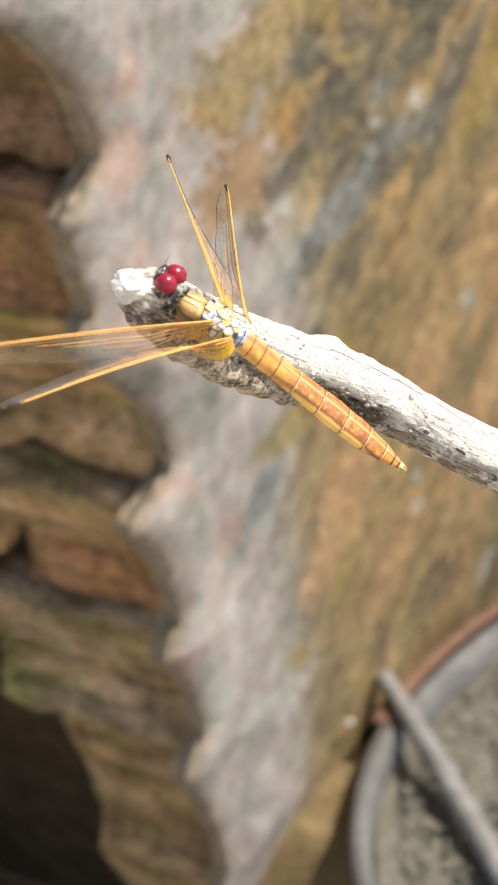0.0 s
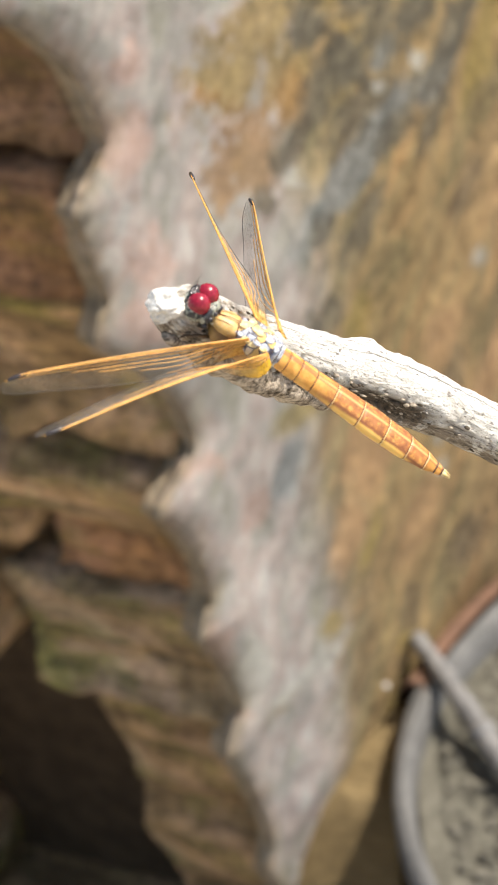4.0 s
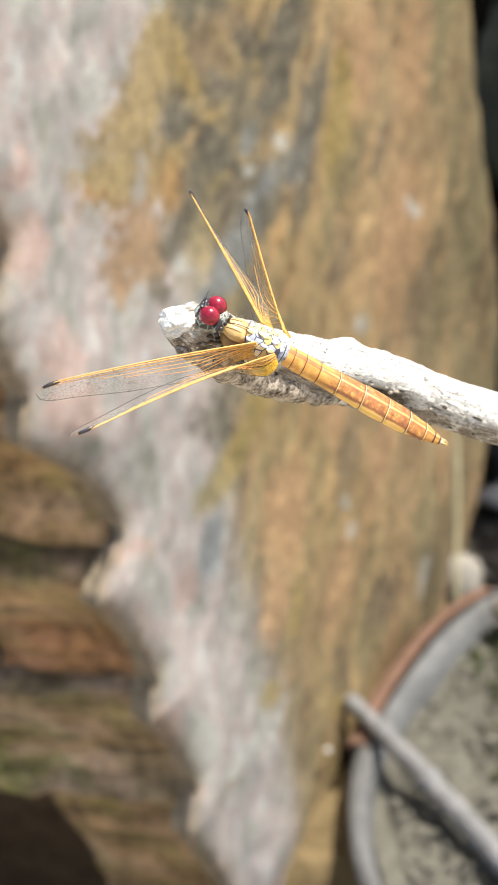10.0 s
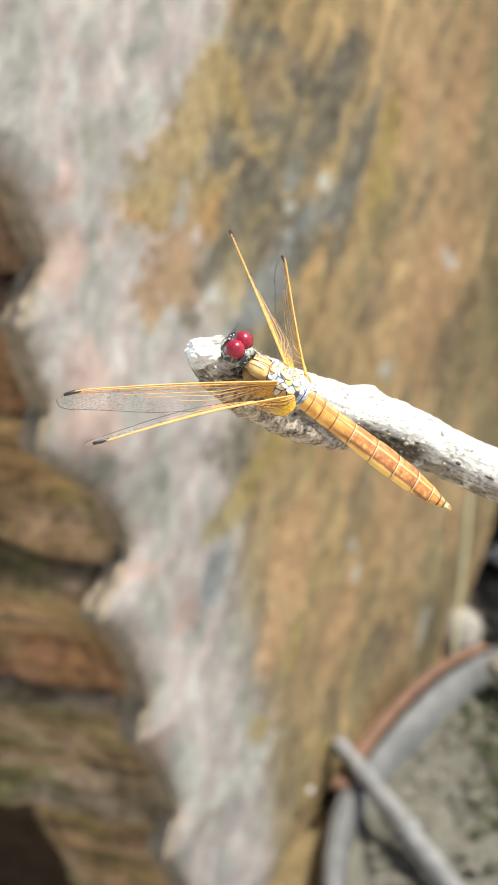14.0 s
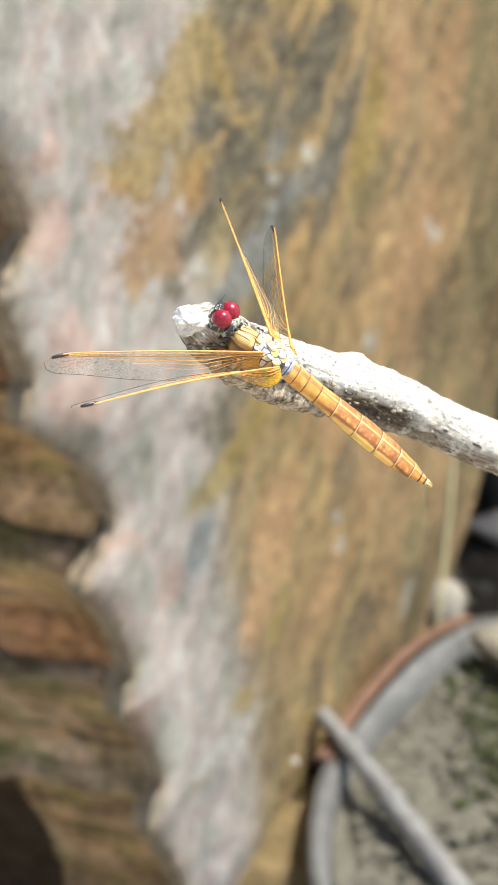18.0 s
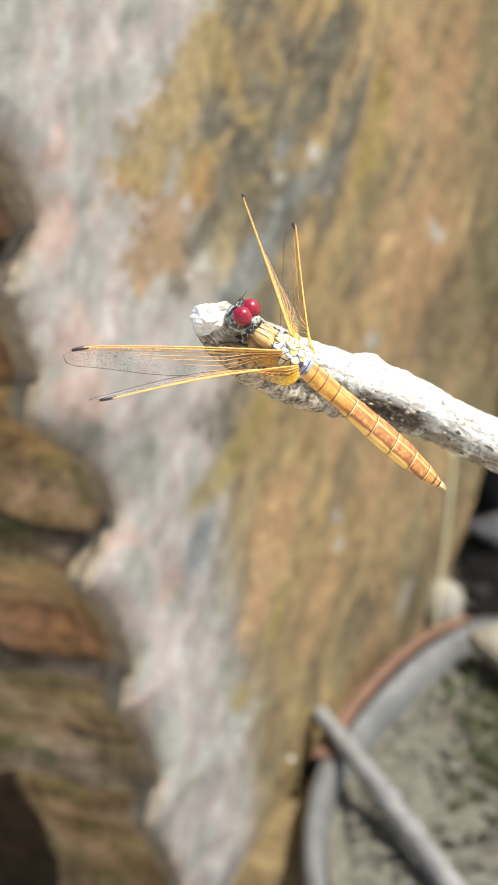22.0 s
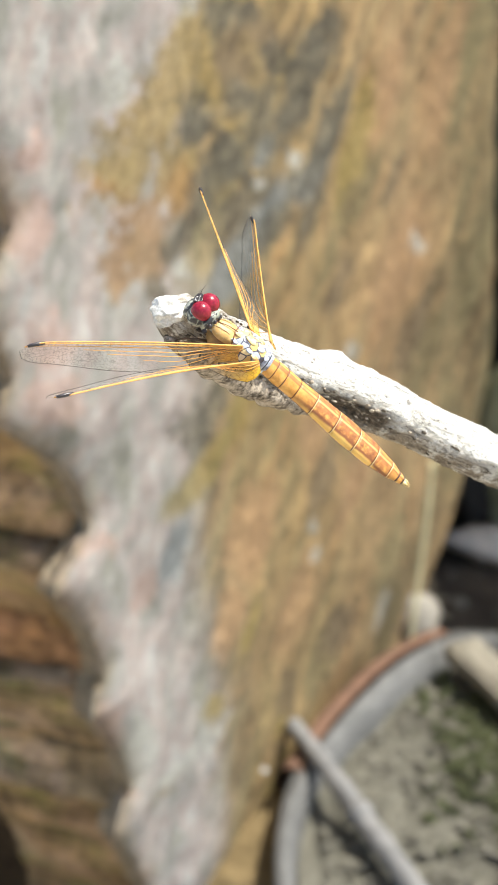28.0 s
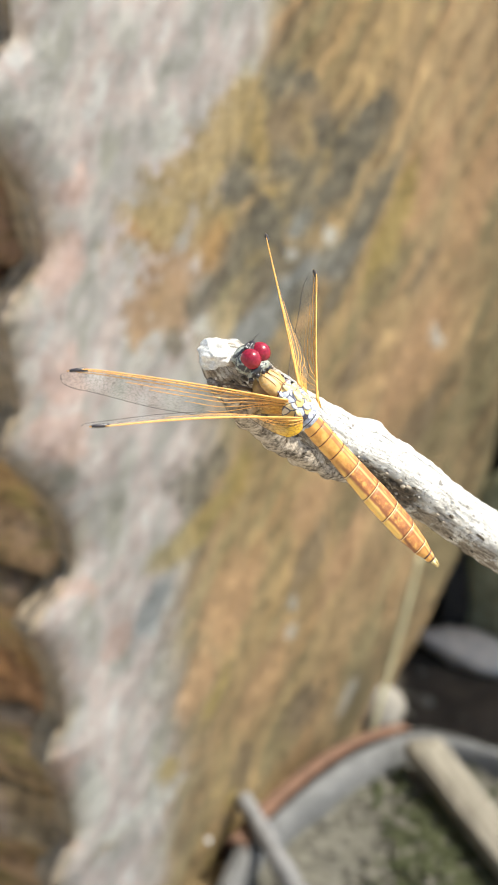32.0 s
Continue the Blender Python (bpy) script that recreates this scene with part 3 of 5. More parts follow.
def brick_mesh(length, height, depth, seed, round_off=0.35):
    """A worn brick: x runs along the face, y into the wall, z up; origin at the face's lower near corner."""
    bm = bmesh.new()
    bmesh.ops.create_cube(bm, size=1.0)
    bmesh.ops.subdivide_edges(bm, edges=bm.edges[:], cuts=7, use_grid_fill=True)
    for v in bm.verts:
        c = v.co * 2
        r = Vector((c.x, c.y, c.z))
        m = max(abs(c.x), abs(c.y), abs(c.z))
        ball = r.normalized() * m
        r = r.lerp(ball, round_off * 0.55)
        p = Vector((r.x * length / 2, r.y * depth / 2, r.z * height / 2))
        q = p * 45 + Vector((seed * 3.7, seed * 1.9, seed))
        p += 0.0045 * Vector((noise.noise(q), noise.noise(q + Vector((9, 0, 0))), noise.noise(q + Vector((0, 9, 0)))))
        p += 0.0015 * Vector((0, noise.noise(q * 4), noise.noise(q * 4 + Vector((0, 9, 0)))))
        v.co = p + Vector((length / 2, depth / 2, height / 2))
    return bm


count = 0
for low, high, back, kind in COURSES:
    s = 0.003
    row = 0
    while s < 0.5:
        length = (0.105, 0.20, 0.19, 0.21)[min(row, 3)] + 0.01 * math.sin(count * 2.3)
        hole = low in (0.028, -0.045, -0.115, -0.185) and row == 0
        if hole:
            length = 0.068
        if row == 0 and kind is RED_BRICK:
            length = 0.055 + 0.1 * low
        face = wall_point(corner_u(low) + 0.001, low, -0.003)
        bm = brick_mesh(length, high - low, 0.09, count)
        for v in bm.verts:
            v.co.y += edge_back(low + v.co.z)
        ob = part("brick", bm, kind if row == 0 else BRICK, wall)
        turn = Matrix((AWAY, ALONG, Vector((0, 0, 1)) - 0.42 * ALONG)).transposed().to_4x4()
        ob.matrix_local = Matrix.Translation(face + AWAY * s + ALONG * (0.004 + back)) @ turn @ pose(0, 0, 0, 0.7 * math.sin(count * 1.7), 1.0 * math.sin(count * 2.9), 1.2 * math.sin(count))
        s += length + 0.008
        if hole:
            s += 0.15
        row += 1
        count += 1

# ---- ground, back wall, and the unseen side wall and ledge added for shade ----
def ground_height(y):
    t = min(1.0, max(0.0, (y - 0.80) / 0.06))
    return -0.185 + 0.178 * t * t * (3 - 2 * t)


def ground_sheet():
    rows = []
    xs = [-40, -6, -1.5] + [-0.5 + 0.02 * i for i in range(76)] + [1.5, 6, 40]
    ys = [-40, -6, -1.5] + [-0.3 + 0.02 * i for i in range(76)] + [1.6, 6, 40]
    for y in ys:
        rows.append([Vector((x, y, ground_height(y) + (0.010 * noise.noise(Vector((x * 9, y * 9, 0))) + 0.004 * noise.noise(Vector((x * 30, y * 30, 0))) if abs(x) < 2 and abs(y) < 2 else 0))) for x in xs])
    return sheet(rows)


ground = part("ground", ground_sheet(), SOIL_BOUNCE, None)
tagged(ground, "bare grey-brown gritty soil beside the wall", "ground", "", "structure")


def slab_rows(a, b, c, d, low, high, amp, scale, n=40):
    rows = []
    for i in range(n + 1):
        t = i / n
        z = low + (high - low) * t
        row = []
        for p, q in ((a, b), (b, c), (c, d), (d, a)):
            for j in range(n):
                w = Vector(p).lerp(Vector(q), j / n)
                v = Vector((w.x, w.y, z))
                k = noise.noise(v * scale) + 0.5 * noise.noise(v * scale * 2.7)
                row.append(v + amp * k * Vector((0.5, -1, 0)))
        rows.append(row)
    return sheet(rows, closed=True, caps=True)


# bank added behind the hollow; its colour carries the shade
back = part("wall_back", slab_rows((0.05, 1.28, 0), (1.6, 1.22, 0), (1.6, 1.5, 0), (0.05, 1.5, 0), -0.12, 0.62, 0.03, 12), SHADE_STONE, None)
tagged(back, "added rough stone bank, its deep shade put into its colour", "wall", "", "structure")
# out of view: added to block the sun from the hollow's floor
side = part("shade_wall", slab_rows((0.50, 0.80, 0), (0.62, 0.80, 0), (0.62, 1.5, 0), (0.50, 1.5, 0), -0.12, 0.70, 0.012, 11, 14), SHADE_STONE, None)
tagged(side, "unseen rough stone wall added to keep the sun off the hollow", "wall", "", "structure")
# unseen roof over the hollow, added to shade it
over = part("overhang", slab_rows((0.22, 0.97, 0), (1.6, 0.93, 0), (1.6, 1.6, 0), (0.22, 1.6, 0), 0.48, 0.60, 0.01, 9, 14), SHADE_STONE, None)
tagged(over, "unseen stone ledge added to shade the hollow", "ledge", "", "structure")

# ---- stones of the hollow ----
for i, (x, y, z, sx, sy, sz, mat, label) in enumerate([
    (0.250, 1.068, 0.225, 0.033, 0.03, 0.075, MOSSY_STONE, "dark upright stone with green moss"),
    (0.300, 1.12, 0.10, 0.05, 0.04, 0.07, SHADE_STONE, "boulder in the hollow, coloured near black for the shade there"),
    (0.235, 1.10, 0.065, 0.03, 0.03, 0.06, SHADE_STONE, "boulder in the hollow, coloured near black for the shade there"),
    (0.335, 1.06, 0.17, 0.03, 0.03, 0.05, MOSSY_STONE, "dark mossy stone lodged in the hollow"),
    (0.40, 1.10, 0.08, 0.06, 0.05, 0.09, SHADE_STONE, "boulder in the hollow, coloured near black for the shade there"),
    (0.29, 1.15, 0.30, 0.06, 0.05, 0.06, SHADE_STONE, "stone lodged in the hollow, coloured near black for its shade"),
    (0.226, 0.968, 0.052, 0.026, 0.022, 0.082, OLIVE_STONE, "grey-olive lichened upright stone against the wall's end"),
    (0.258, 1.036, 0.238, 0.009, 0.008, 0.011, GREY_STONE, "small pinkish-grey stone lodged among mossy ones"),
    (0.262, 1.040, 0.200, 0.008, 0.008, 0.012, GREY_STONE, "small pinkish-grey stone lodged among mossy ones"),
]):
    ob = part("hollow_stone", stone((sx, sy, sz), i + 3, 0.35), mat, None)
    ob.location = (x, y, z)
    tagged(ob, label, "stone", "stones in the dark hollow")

ob = part("pale_stone", stone((0.020, 0.020, 0.030), 21, 0.18), PALE_STONE, None)
ob.matrix_world = pose(0.1395, 0.866, -0.013, 12, -28, 20)
tagged(ob, "pale cream rounded stone standing behind the planter rim", "stone")
ob = part("flat_stone", stone((0.042, 0.020, 0.012), 22, 0.3), GREY_STONE, None)
ob.matrix_world = pose(0.2105, 0.932, 0.004, 4, 6, -14)
tagged(ob, "blue-grey flat stone at the mouth of the hollow", "stone")

# ---- the sunken planter ----
PC = Vector((0.311, 0.545, 0.0))
PR = 0.276


def rim_shape(a):
    """The rim's reach at an angle: round, but squared off to a blunt corner at the back."""
    way = Vector((math.cos(a), math.sin(a)))
    bulge = 1 + 0.028 * math.exp(-(((math.degrees(a) % 360 - 130) / 11) ** 2))
    edge = 0.1386 / max(0.05, way.dot(Vector((0.4606, 0.8876))))
    r = PR * bulge
    return (r**-24 + edge**-24) ** (-1 / 24) / PR


def ring(profile, steps=160, wob=0.0, first=0.0, last=360.0, widen=0.0):
    """A turned body from (radius, height) pairs round the planter's middle."""
    rows = []
    for i in range(steps + 1):
        a = radians(first + (last - first) * i / steps)
        way = Vector((math.cos(a), math.sin(a), 0))
        f = rim_shape(a)
        wide = 1 + widen * math.exp(-(((math.degrees(a) % 360 - 138) / 20) ** 2))
        rows.append([way * ((r - PR) * wide + PR * f + wob * noise.noise(way * 4)) + Vector((0, 0, h + wob * 0.6 * noise.noise(way * 6 + Vector((0, 0, r * 20))))) for r, h in profile])
    bm = sheet(rows)
    bmesh.ops.remove_doubles(bm, verts=bm.verts[:], dist=1e-6)
    return bm


planter = thing("planter", "large sunken clay planter with a chalky grey rim", "planter")
planter.location = PC
part("pot", ring([(PR - 0.060, -0.20), (PR - 0.008, 0.0), (PR + 0.0004, 0.014), (PR + 0.0016, 0.0205)], 160, 0.0012), EARTHY, planter, "soil-stained outer side of the clay pot")
part("lip", ring([(PR - 0.002, 0.004), (PR + 0.005, 0.016), (PR + 0.0080, 0.0245), (PR + 0.0074, 0.0305), (PR + 0.003, 0.0342), (PR - 0.0036, 0.0336)], 60, 0.0012, 126, 161), TERRACOTTA, planter, "red terracotta edge where the lime has worn off")
part("rim_edge", ring([(PR + 0.0010, 0.0195), (PR + 0.0016, 0.028), (PR + 0.0002, 0.0322), (PR - 0.0036, 0.0330)], 150, 0.0012, 161, 486), LIME, planter, "grey limed outer edge")
part("rim", ring([(PR - 0.0035, 0.0328), (PR - 0.0058, 0.0324), (PR - 0.0076, 0.0288), (PR - 0.0088, 0.020), (PR - 0.0100, 0.006), (PR - 0.011, -0.03)], 160, 0.0012, widen=1.1), LIME, planter, "grey limed rim")


def soil_disc():
    rows = []
    for i in range(60):
        r = (PR - 0.0102) * (i / 59) ** 0.8
        rows.append([Vector((rim_shape(a) * r * math.cos(a), rim_shape(a) * r * math.sin(a), 0.019 + 0.005 * noise.noise(Vector((r * math.cos(a) * 25, r * math.sin(a) * 25, 1))) + 0.003 * noise.noise(Vector((r * math.cos(a) * 80, r * math.sin(a) * 80, 5))))) for a in [2 * math.pi * j / 150 for j in range(150)]])
    return sheet(rows, closed=True)


part("potting_soil", soil_disc(), SOIL, planter, "dry grey crumbly soil")


def fill_sheet():
    """A fill added between the wall's foot and the pot, over the shadowed gap."""
    rows = []
    for i in range(61):
        u = 0.085 + 0.235 * i / 60
        t = min(1.0, max(0.0, (0.15 - u) / 0.065))
        z = 0.008 - 0.10 * t * t * (3 - 2 * t)
        p = wall_point(u, z, -0.012)
        flat = Vector((p.x - PC.x, p.y - PC.y, 0))
        q = PC + flat.normalized() * min(flat.length - 0.002, PR - 0.001)
        q.z = z + 0.001
        rows.append([p.lerp(q, j / 12) + Vector((0, 0, 0.003 * noise.noise(p.lerp(q, j / 12) * 60) + 0.0015 * noise.noise(p.lerp(q, j / 12) * 190))) for j in range(13)])
    return sheet(rows)


bank = part("foot_fill", fill_sheet(), FOOT_FILL, None)
tagged(bank, "olive-brown fill added at the wall foot, coloured like the wall", "earth", "", "structure")


def scatter(n, where, size, seed, flat=0.6):
    rnd = random.Random(seed)
    verts, faces = [], []
    base = bmesh.new()
    bmesh.ops.create_icosphere(base, subdivisions=1, radius=1.0)
    bv, bf = [v.co.copy() for v in base.verts], [[v.index for v in f.verts] for f in base.faces]
    base.free()
    for _ in range(n):
        x, y, z = where(rnd)
        r = size * rnd.uniform(0.4, 1.0) ** 2
        e = Euler((rnd.uniform(0, 6), rnd.uniform(0, 6), rnd.uniform(0, 6))).to_matrix()
        k = len(verts)
        sc = Vector((rnd.uniform(0.7, 1.3), rnd.uniform(0.7, 1.2), rnd.uniform(0.5, 0.9)))
        for v in bv:
            q = e @ Vector((v.x * sc.x, v.y * sc.y, v.z * sc.z)) * r * (1 + 0.2 * noise.noise(v * 2 + Vector((k, 0, 0))))
            verts.append((x + q.x, y + q.y, z + q.z * flat))
        faces += [[a + k for a in f] for f in bf]
    me = bpy.data.meshes.new("scatter")
    me.from_pydata(verts, [], faces)
    return me


def in_pot(rnd):
    a, r = rnd.uniform(math.radians(95), math.radians(265)), 0.255 * math.sqrt(rnd.uniform(0.25, 1))
    r *= min(1.0, rim_shape(a))
    return PC.x + r * math.cos(a), PC.y + r * math.sin(a), 0.021


def on_ground(rnd):
    x, y = rnd.uniform(-0.02, 0.5), rnd.uniform(0.5, 1.05)
    return x, y, ground_height(y) + 0.003


me = scatter(2600, in_pot, 0.0042, 5)
me.materials.append(GRIT)
tagged(new("gravel", me), "pale grey and buff grit strewn over the soil", "gravel", "", "stuff")
me = scatter(500, on_ground, 0.006, 6)
me.materials.append(GRIT)
tagged(new("pebbles", me), "small buff pebbles on the bare ground", "pebbles", "", "stuff")


def mossy(rnd):
    x, y = rnd.gauss(0.155, 0.016), rnd.gauss(0.66, 0.045)
    return x, y, 0.022


me = scatter(700, mossy, 0.0045, 8, 0.7)
me.materials.append(MOSS)
tagged(new("moss", me), "dull green moss cushions on the soil", "moss", "", "stuff")

# ---- sticks, plank and straw ----
STICK_LINE = bent_line([(0.0518, 0.6655, 0.0405), (0.0655, 0.626, 0.0385), (0.0775, 0.5935, 0.0345), (0.093, 0.547, 0.030), (0.1095, 0.494, 0.0265), (0.155, 0.33, 0.025)], 60)
stick = thing("dry_stick", "grey weathered stick lying across the planter rim", "stick")
part("bark", tube(STICK_LINE, lambda t: 0.0048 + 0.0016 * t, 14, 0.0008, 90), STICK, stick)
part("node_ring", tube(STICK_LINE[24:27], lambda t: 0.0066 - 0.0008 * abs(t - 0.5), 14, 0.0006, 120), STICK, stick, "swollen grey node")

plank = thing("wood_offcut", "weathered pale grey wooden offcut in the planter", "plank")


def plank_bm():
    rows = []
    a, b = Vector((0.152, 0.748, 0.036)), Vector((0.240, 0.50, 0.031))
    way = (b - a).normalized()
    side = Vector((way.y, -way.x, 0)).normalized()
    for i in range(31):
        t = i / 30
        p = a.lerp(b, t)
        w = 0.011 + 0.0008 * noise.noise(Vector((t * 9, 0, 0)))
        ring_ = []
        for x, z in ((-1, -1), (-1, 0.6), (-0.9, 1), (0.9, 1), (1, 0.6), (1, -1)):
            ring_.append(p + side * x * w + Vector((0, 0, z * 0.0042 + 0.0006 * noise.noise(Vector((x * 3, t * 20, z))))))
        rows.append(ring_)
    return sheet(rows, closed=True, caps=True)


part("board", plank_bm(), PALE_WOOD, plank)
for off, t0, t1 in ((-0.004, 0.02, 0.6), (0.003, 0.1, 0.9), (0.0068, 0.0, 0.35)):
    a, b = Vector((0.152, 0.748, 0.0402)), Vector((0.240, 0.50, 0.0352))
    across = Vector((b.y - a.y, a.x - b.x, 0)).normalized() * off
    part("crack", tube([a.lerp(b, t0 + (t1 - t0) * i / 8) + across + Vector((0.0004 * math.sin(i * 2.1), 0, 0.0001)) for i in range(9)], lambda t: 0.0005 * math.sin(math.pi * (0.08 + 0.84 * t)), 6, 0.0001, 300), GAP_SHADE, plank, "dark drying crack")
chip = part("wood_chip", tube([(0.118, 0.515, 0.024), (0.130, 0.49, 0.026), (0.148, 0.462, 0.025)], lambda t: 0.0045 - 0.002 * abs(t - 0.4), 8, 0.0005, 150, 0.5), PALE_WOOD, None)
tagged(chip, "short pale splinter of wood on the soil", "wood chip")
straw = part("dry_straw", tube(bent_line([wall_point(0.430, 0.118, 0.012), wall_point(0.424, 0.088, 0.014), wall_point(0.413, 0.05, 0.016), wall_point(0.394, 0.004, 0.02)], 24), lambda t: 0.0026 - 0.0008 * t, 7, 0, 1, 0.5), STRAW, None)
tagged(straw, "pale dry grass stalk leaning on the wall foot", "grass stalk")
# white bead added in place of a small bright highlight on the wall
bead = part("glint_bead", stone((0.0018, 0.0018, 0.0017), 5, 0.08), two_tone("shell", (0.46, 0.45, 0.42), (0.56, 0.55, 0.52), 500, 0.12, 0.0), None)
bead.location = wall_point(0.2105, 0.0365, 0.0035)
tagged(bead, "tiny white bead standing for a bright glint on the wall", "shell")
for i, (x, y, z, r) in enumerate([(0.118, 0.735, 0.018, 0.006), (0.096, 0.64, 0.016, 0.007), (0.128, 0.60, 0.015, 0.008), (0.075, 0.56, 0.014, 0.006), (0.09, 0.50, 0.014, 0.007), (0.17, 0.72, 0.016, 0.006)]):
    ob = part("soil_clod", stone((r, r * 0.8, r * 0.55), i + 40, 0.35), SOIL if i % 2 else GRIT, None)
    ob.matrix_world = pose(x, y, z, 0, 0, i * 50)
    tagged(ob, "crumbly grey lump of soil in the planter", "soil clod", "soil clods in the planter")


# ---- the twig ----
def bark_material():
    """Bleached bark over the twig's own metres: x along it, y round it."""
    k = Nodes("dry_bark", 0.85, "UV")
    big = k.noise(260, 5, 0.65)
    long_ = k.noise(1.0, 6, 0.75, k.scaled(240, 1500, 1), 0.8)
    fine = k.noise(2300, 4, 0.7, k.scaled(0.6, 1.2, 1))
    speck = k.noise(2600, 4, 0.7, k.scaled(0.45, 1.0, 1))
    x, y, _ = k.split()
    col = k.ramp(big, [(0.3, (0.66, 0.62, 0.55)), (0.5, (0.80, 0.77, 0.72)), (0.68, (0.86, 0.84, 0.80))])
    # the under half takes the dark grain and cracks more strongly
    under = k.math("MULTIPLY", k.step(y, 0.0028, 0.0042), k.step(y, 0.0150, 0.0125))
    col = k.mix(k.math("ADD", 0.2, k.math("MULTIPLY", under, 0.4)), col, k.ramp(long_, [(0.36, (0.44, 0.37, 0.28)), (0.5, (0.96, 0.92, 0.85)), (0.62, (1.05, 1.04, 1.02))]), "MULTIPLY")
    dirt = k.math("MULTIPLY", k.step(x, 0.019, 0.011), k.math("MULTIPLY", k.step(k.noise(620, 5, 0.75), 0.42, 0.58), 0.85))
    col = k.mix(dirt, col, k.ramp(fine, [(0.40, (0.16, 0.115, 0.07)), (0.6, (0.62, 0.52, 0.38))]))
    peeled = k.math("MULTIPLY", k.math("MULTIPLY", k.step(y, 0.0090, 0.0076), k.step(y, 0.0030, 0.0046)), k.step(k.noise(330, 5, 0.7), 0.39, 0.48))
    col = k.mix(k.math("MULTIPLY", peeled, 0.95), col, k.ramp(long_, [(0.36, (0.08, 0.06, 0.04)), (0.5, (0.27, 0.21, 0.15)), (0.62, (0.56, 0.49, 0.40))]))
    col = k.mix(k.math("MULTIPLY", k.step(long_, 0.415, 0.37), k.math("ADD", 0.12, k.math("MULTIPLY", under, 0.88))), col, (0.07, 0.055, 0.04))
    # dark brown paints the cleft's shade along with its rot
    rot_shade = k.math("MULTIPLY", k.math("MULTIPLY", k.step(x, 0.0335, 0.0365), k.step(x, 0.0490, 0.0455)), k.math("MULTIPLY", k.step(y, 0.0027, 0.0035), k.step(y, 0.0064, 0.0052)))
    rot_shade = k.math("MULTIPLY", rot_shade, k.step(k.noise(1.0, 4, 0.7, k.scaled(420, 900, 1)), 0.38, 0.46))
    col = k.mix(k.math("MULTIPLY", rot_shade, 0.97), col, k.ramp(fine, [(0.4, (0.03, 0.022, 0.014)), (0.6, (0.14, 0.10, 0.065))]))
    crowd = k.step(k.noise(420, 3, 0.6), 0.40, 0.56)
    col = k.mix(k.math("MULTIPLY", k.step(speck, 0.42, 0.35), crowd), col, (0.16, 0.125, 0.09))
    dash = k.noise(1.0, 3, 0.6, k.scaled(900, 2600, 1), 0.6)
    col = k.mix(k.math("MULTIPLY", k.step(dash, 0.40, 0.34), 0.8), col, (0.16, 0.13, 0.10))
    k.colour(col).bump(k.math("ADD", k.math("MULTIPLY", big, 1.0), k.math("ADD", k.math("MULTIPLY", fine, 0.8), k.math("MULTIPLY", long_, 2.2))), 0.0005, 0.9)
    return k.m


BARK = bark_material()
CUT = two_tone("cut_pale_wood", (0.70, 0.64, 0.54), (0.88, 0.85, 0.78), 600, 0.8, 0.0003)
CREVICE = two_tone("dark_crevice", (0.05, 0.04, 0.03), (0.13, 0.105, 0.08), 700, 0.95, 0.0003)
GREY_BARK = two_tone("grey_bark_strip", (0.06, 0.044, 0.028), (0.52, 0.44, 0.35), 620, 0.9, 0.0006, 4, (0.6, 0.9, 0.9), 0.09)
SILK = two_tone("silk", (0.6, 0.55, 0.45), (0.75, 0.7, 0.6), 900, 0.4, 0.0)

TWIG_LINE = bent_line([
    (-0.0148, -0.0172, 0.5112), (-0.0080, -0.0097, 0.5050), (-0.0010, -0.0031, 0.49886), (0.0050, 0.0012, 0.4941), (0.0107, 0.0041, 0.4904), (0.0164, 0.0061, 0.4871),
    (0.0227, 0.0076, 0.4830), (0.0300, 0.0079, 0.4788), (0.0360, 0.0072, 0.4760), (0.0460, 0.0056, 0.4715), (0.0750, 0.010, 0.455), (0.13, 0.04, 0.41), (0.20, 0.11, 0.28), (0.26, 0.19, -0.03),
], 640)
UP_SIDE = Vector((0.45, -0.35, 0.82)).normalized()


def twig_girth(s):
    return 0.00315 + 0.0004 * ease(s, -0.004, 0.004) + 0.004 * max(0.0, s - 0.06) + 0.0008 * math.exp(-(((s - 0.0115) / 0.0065) ** 2))


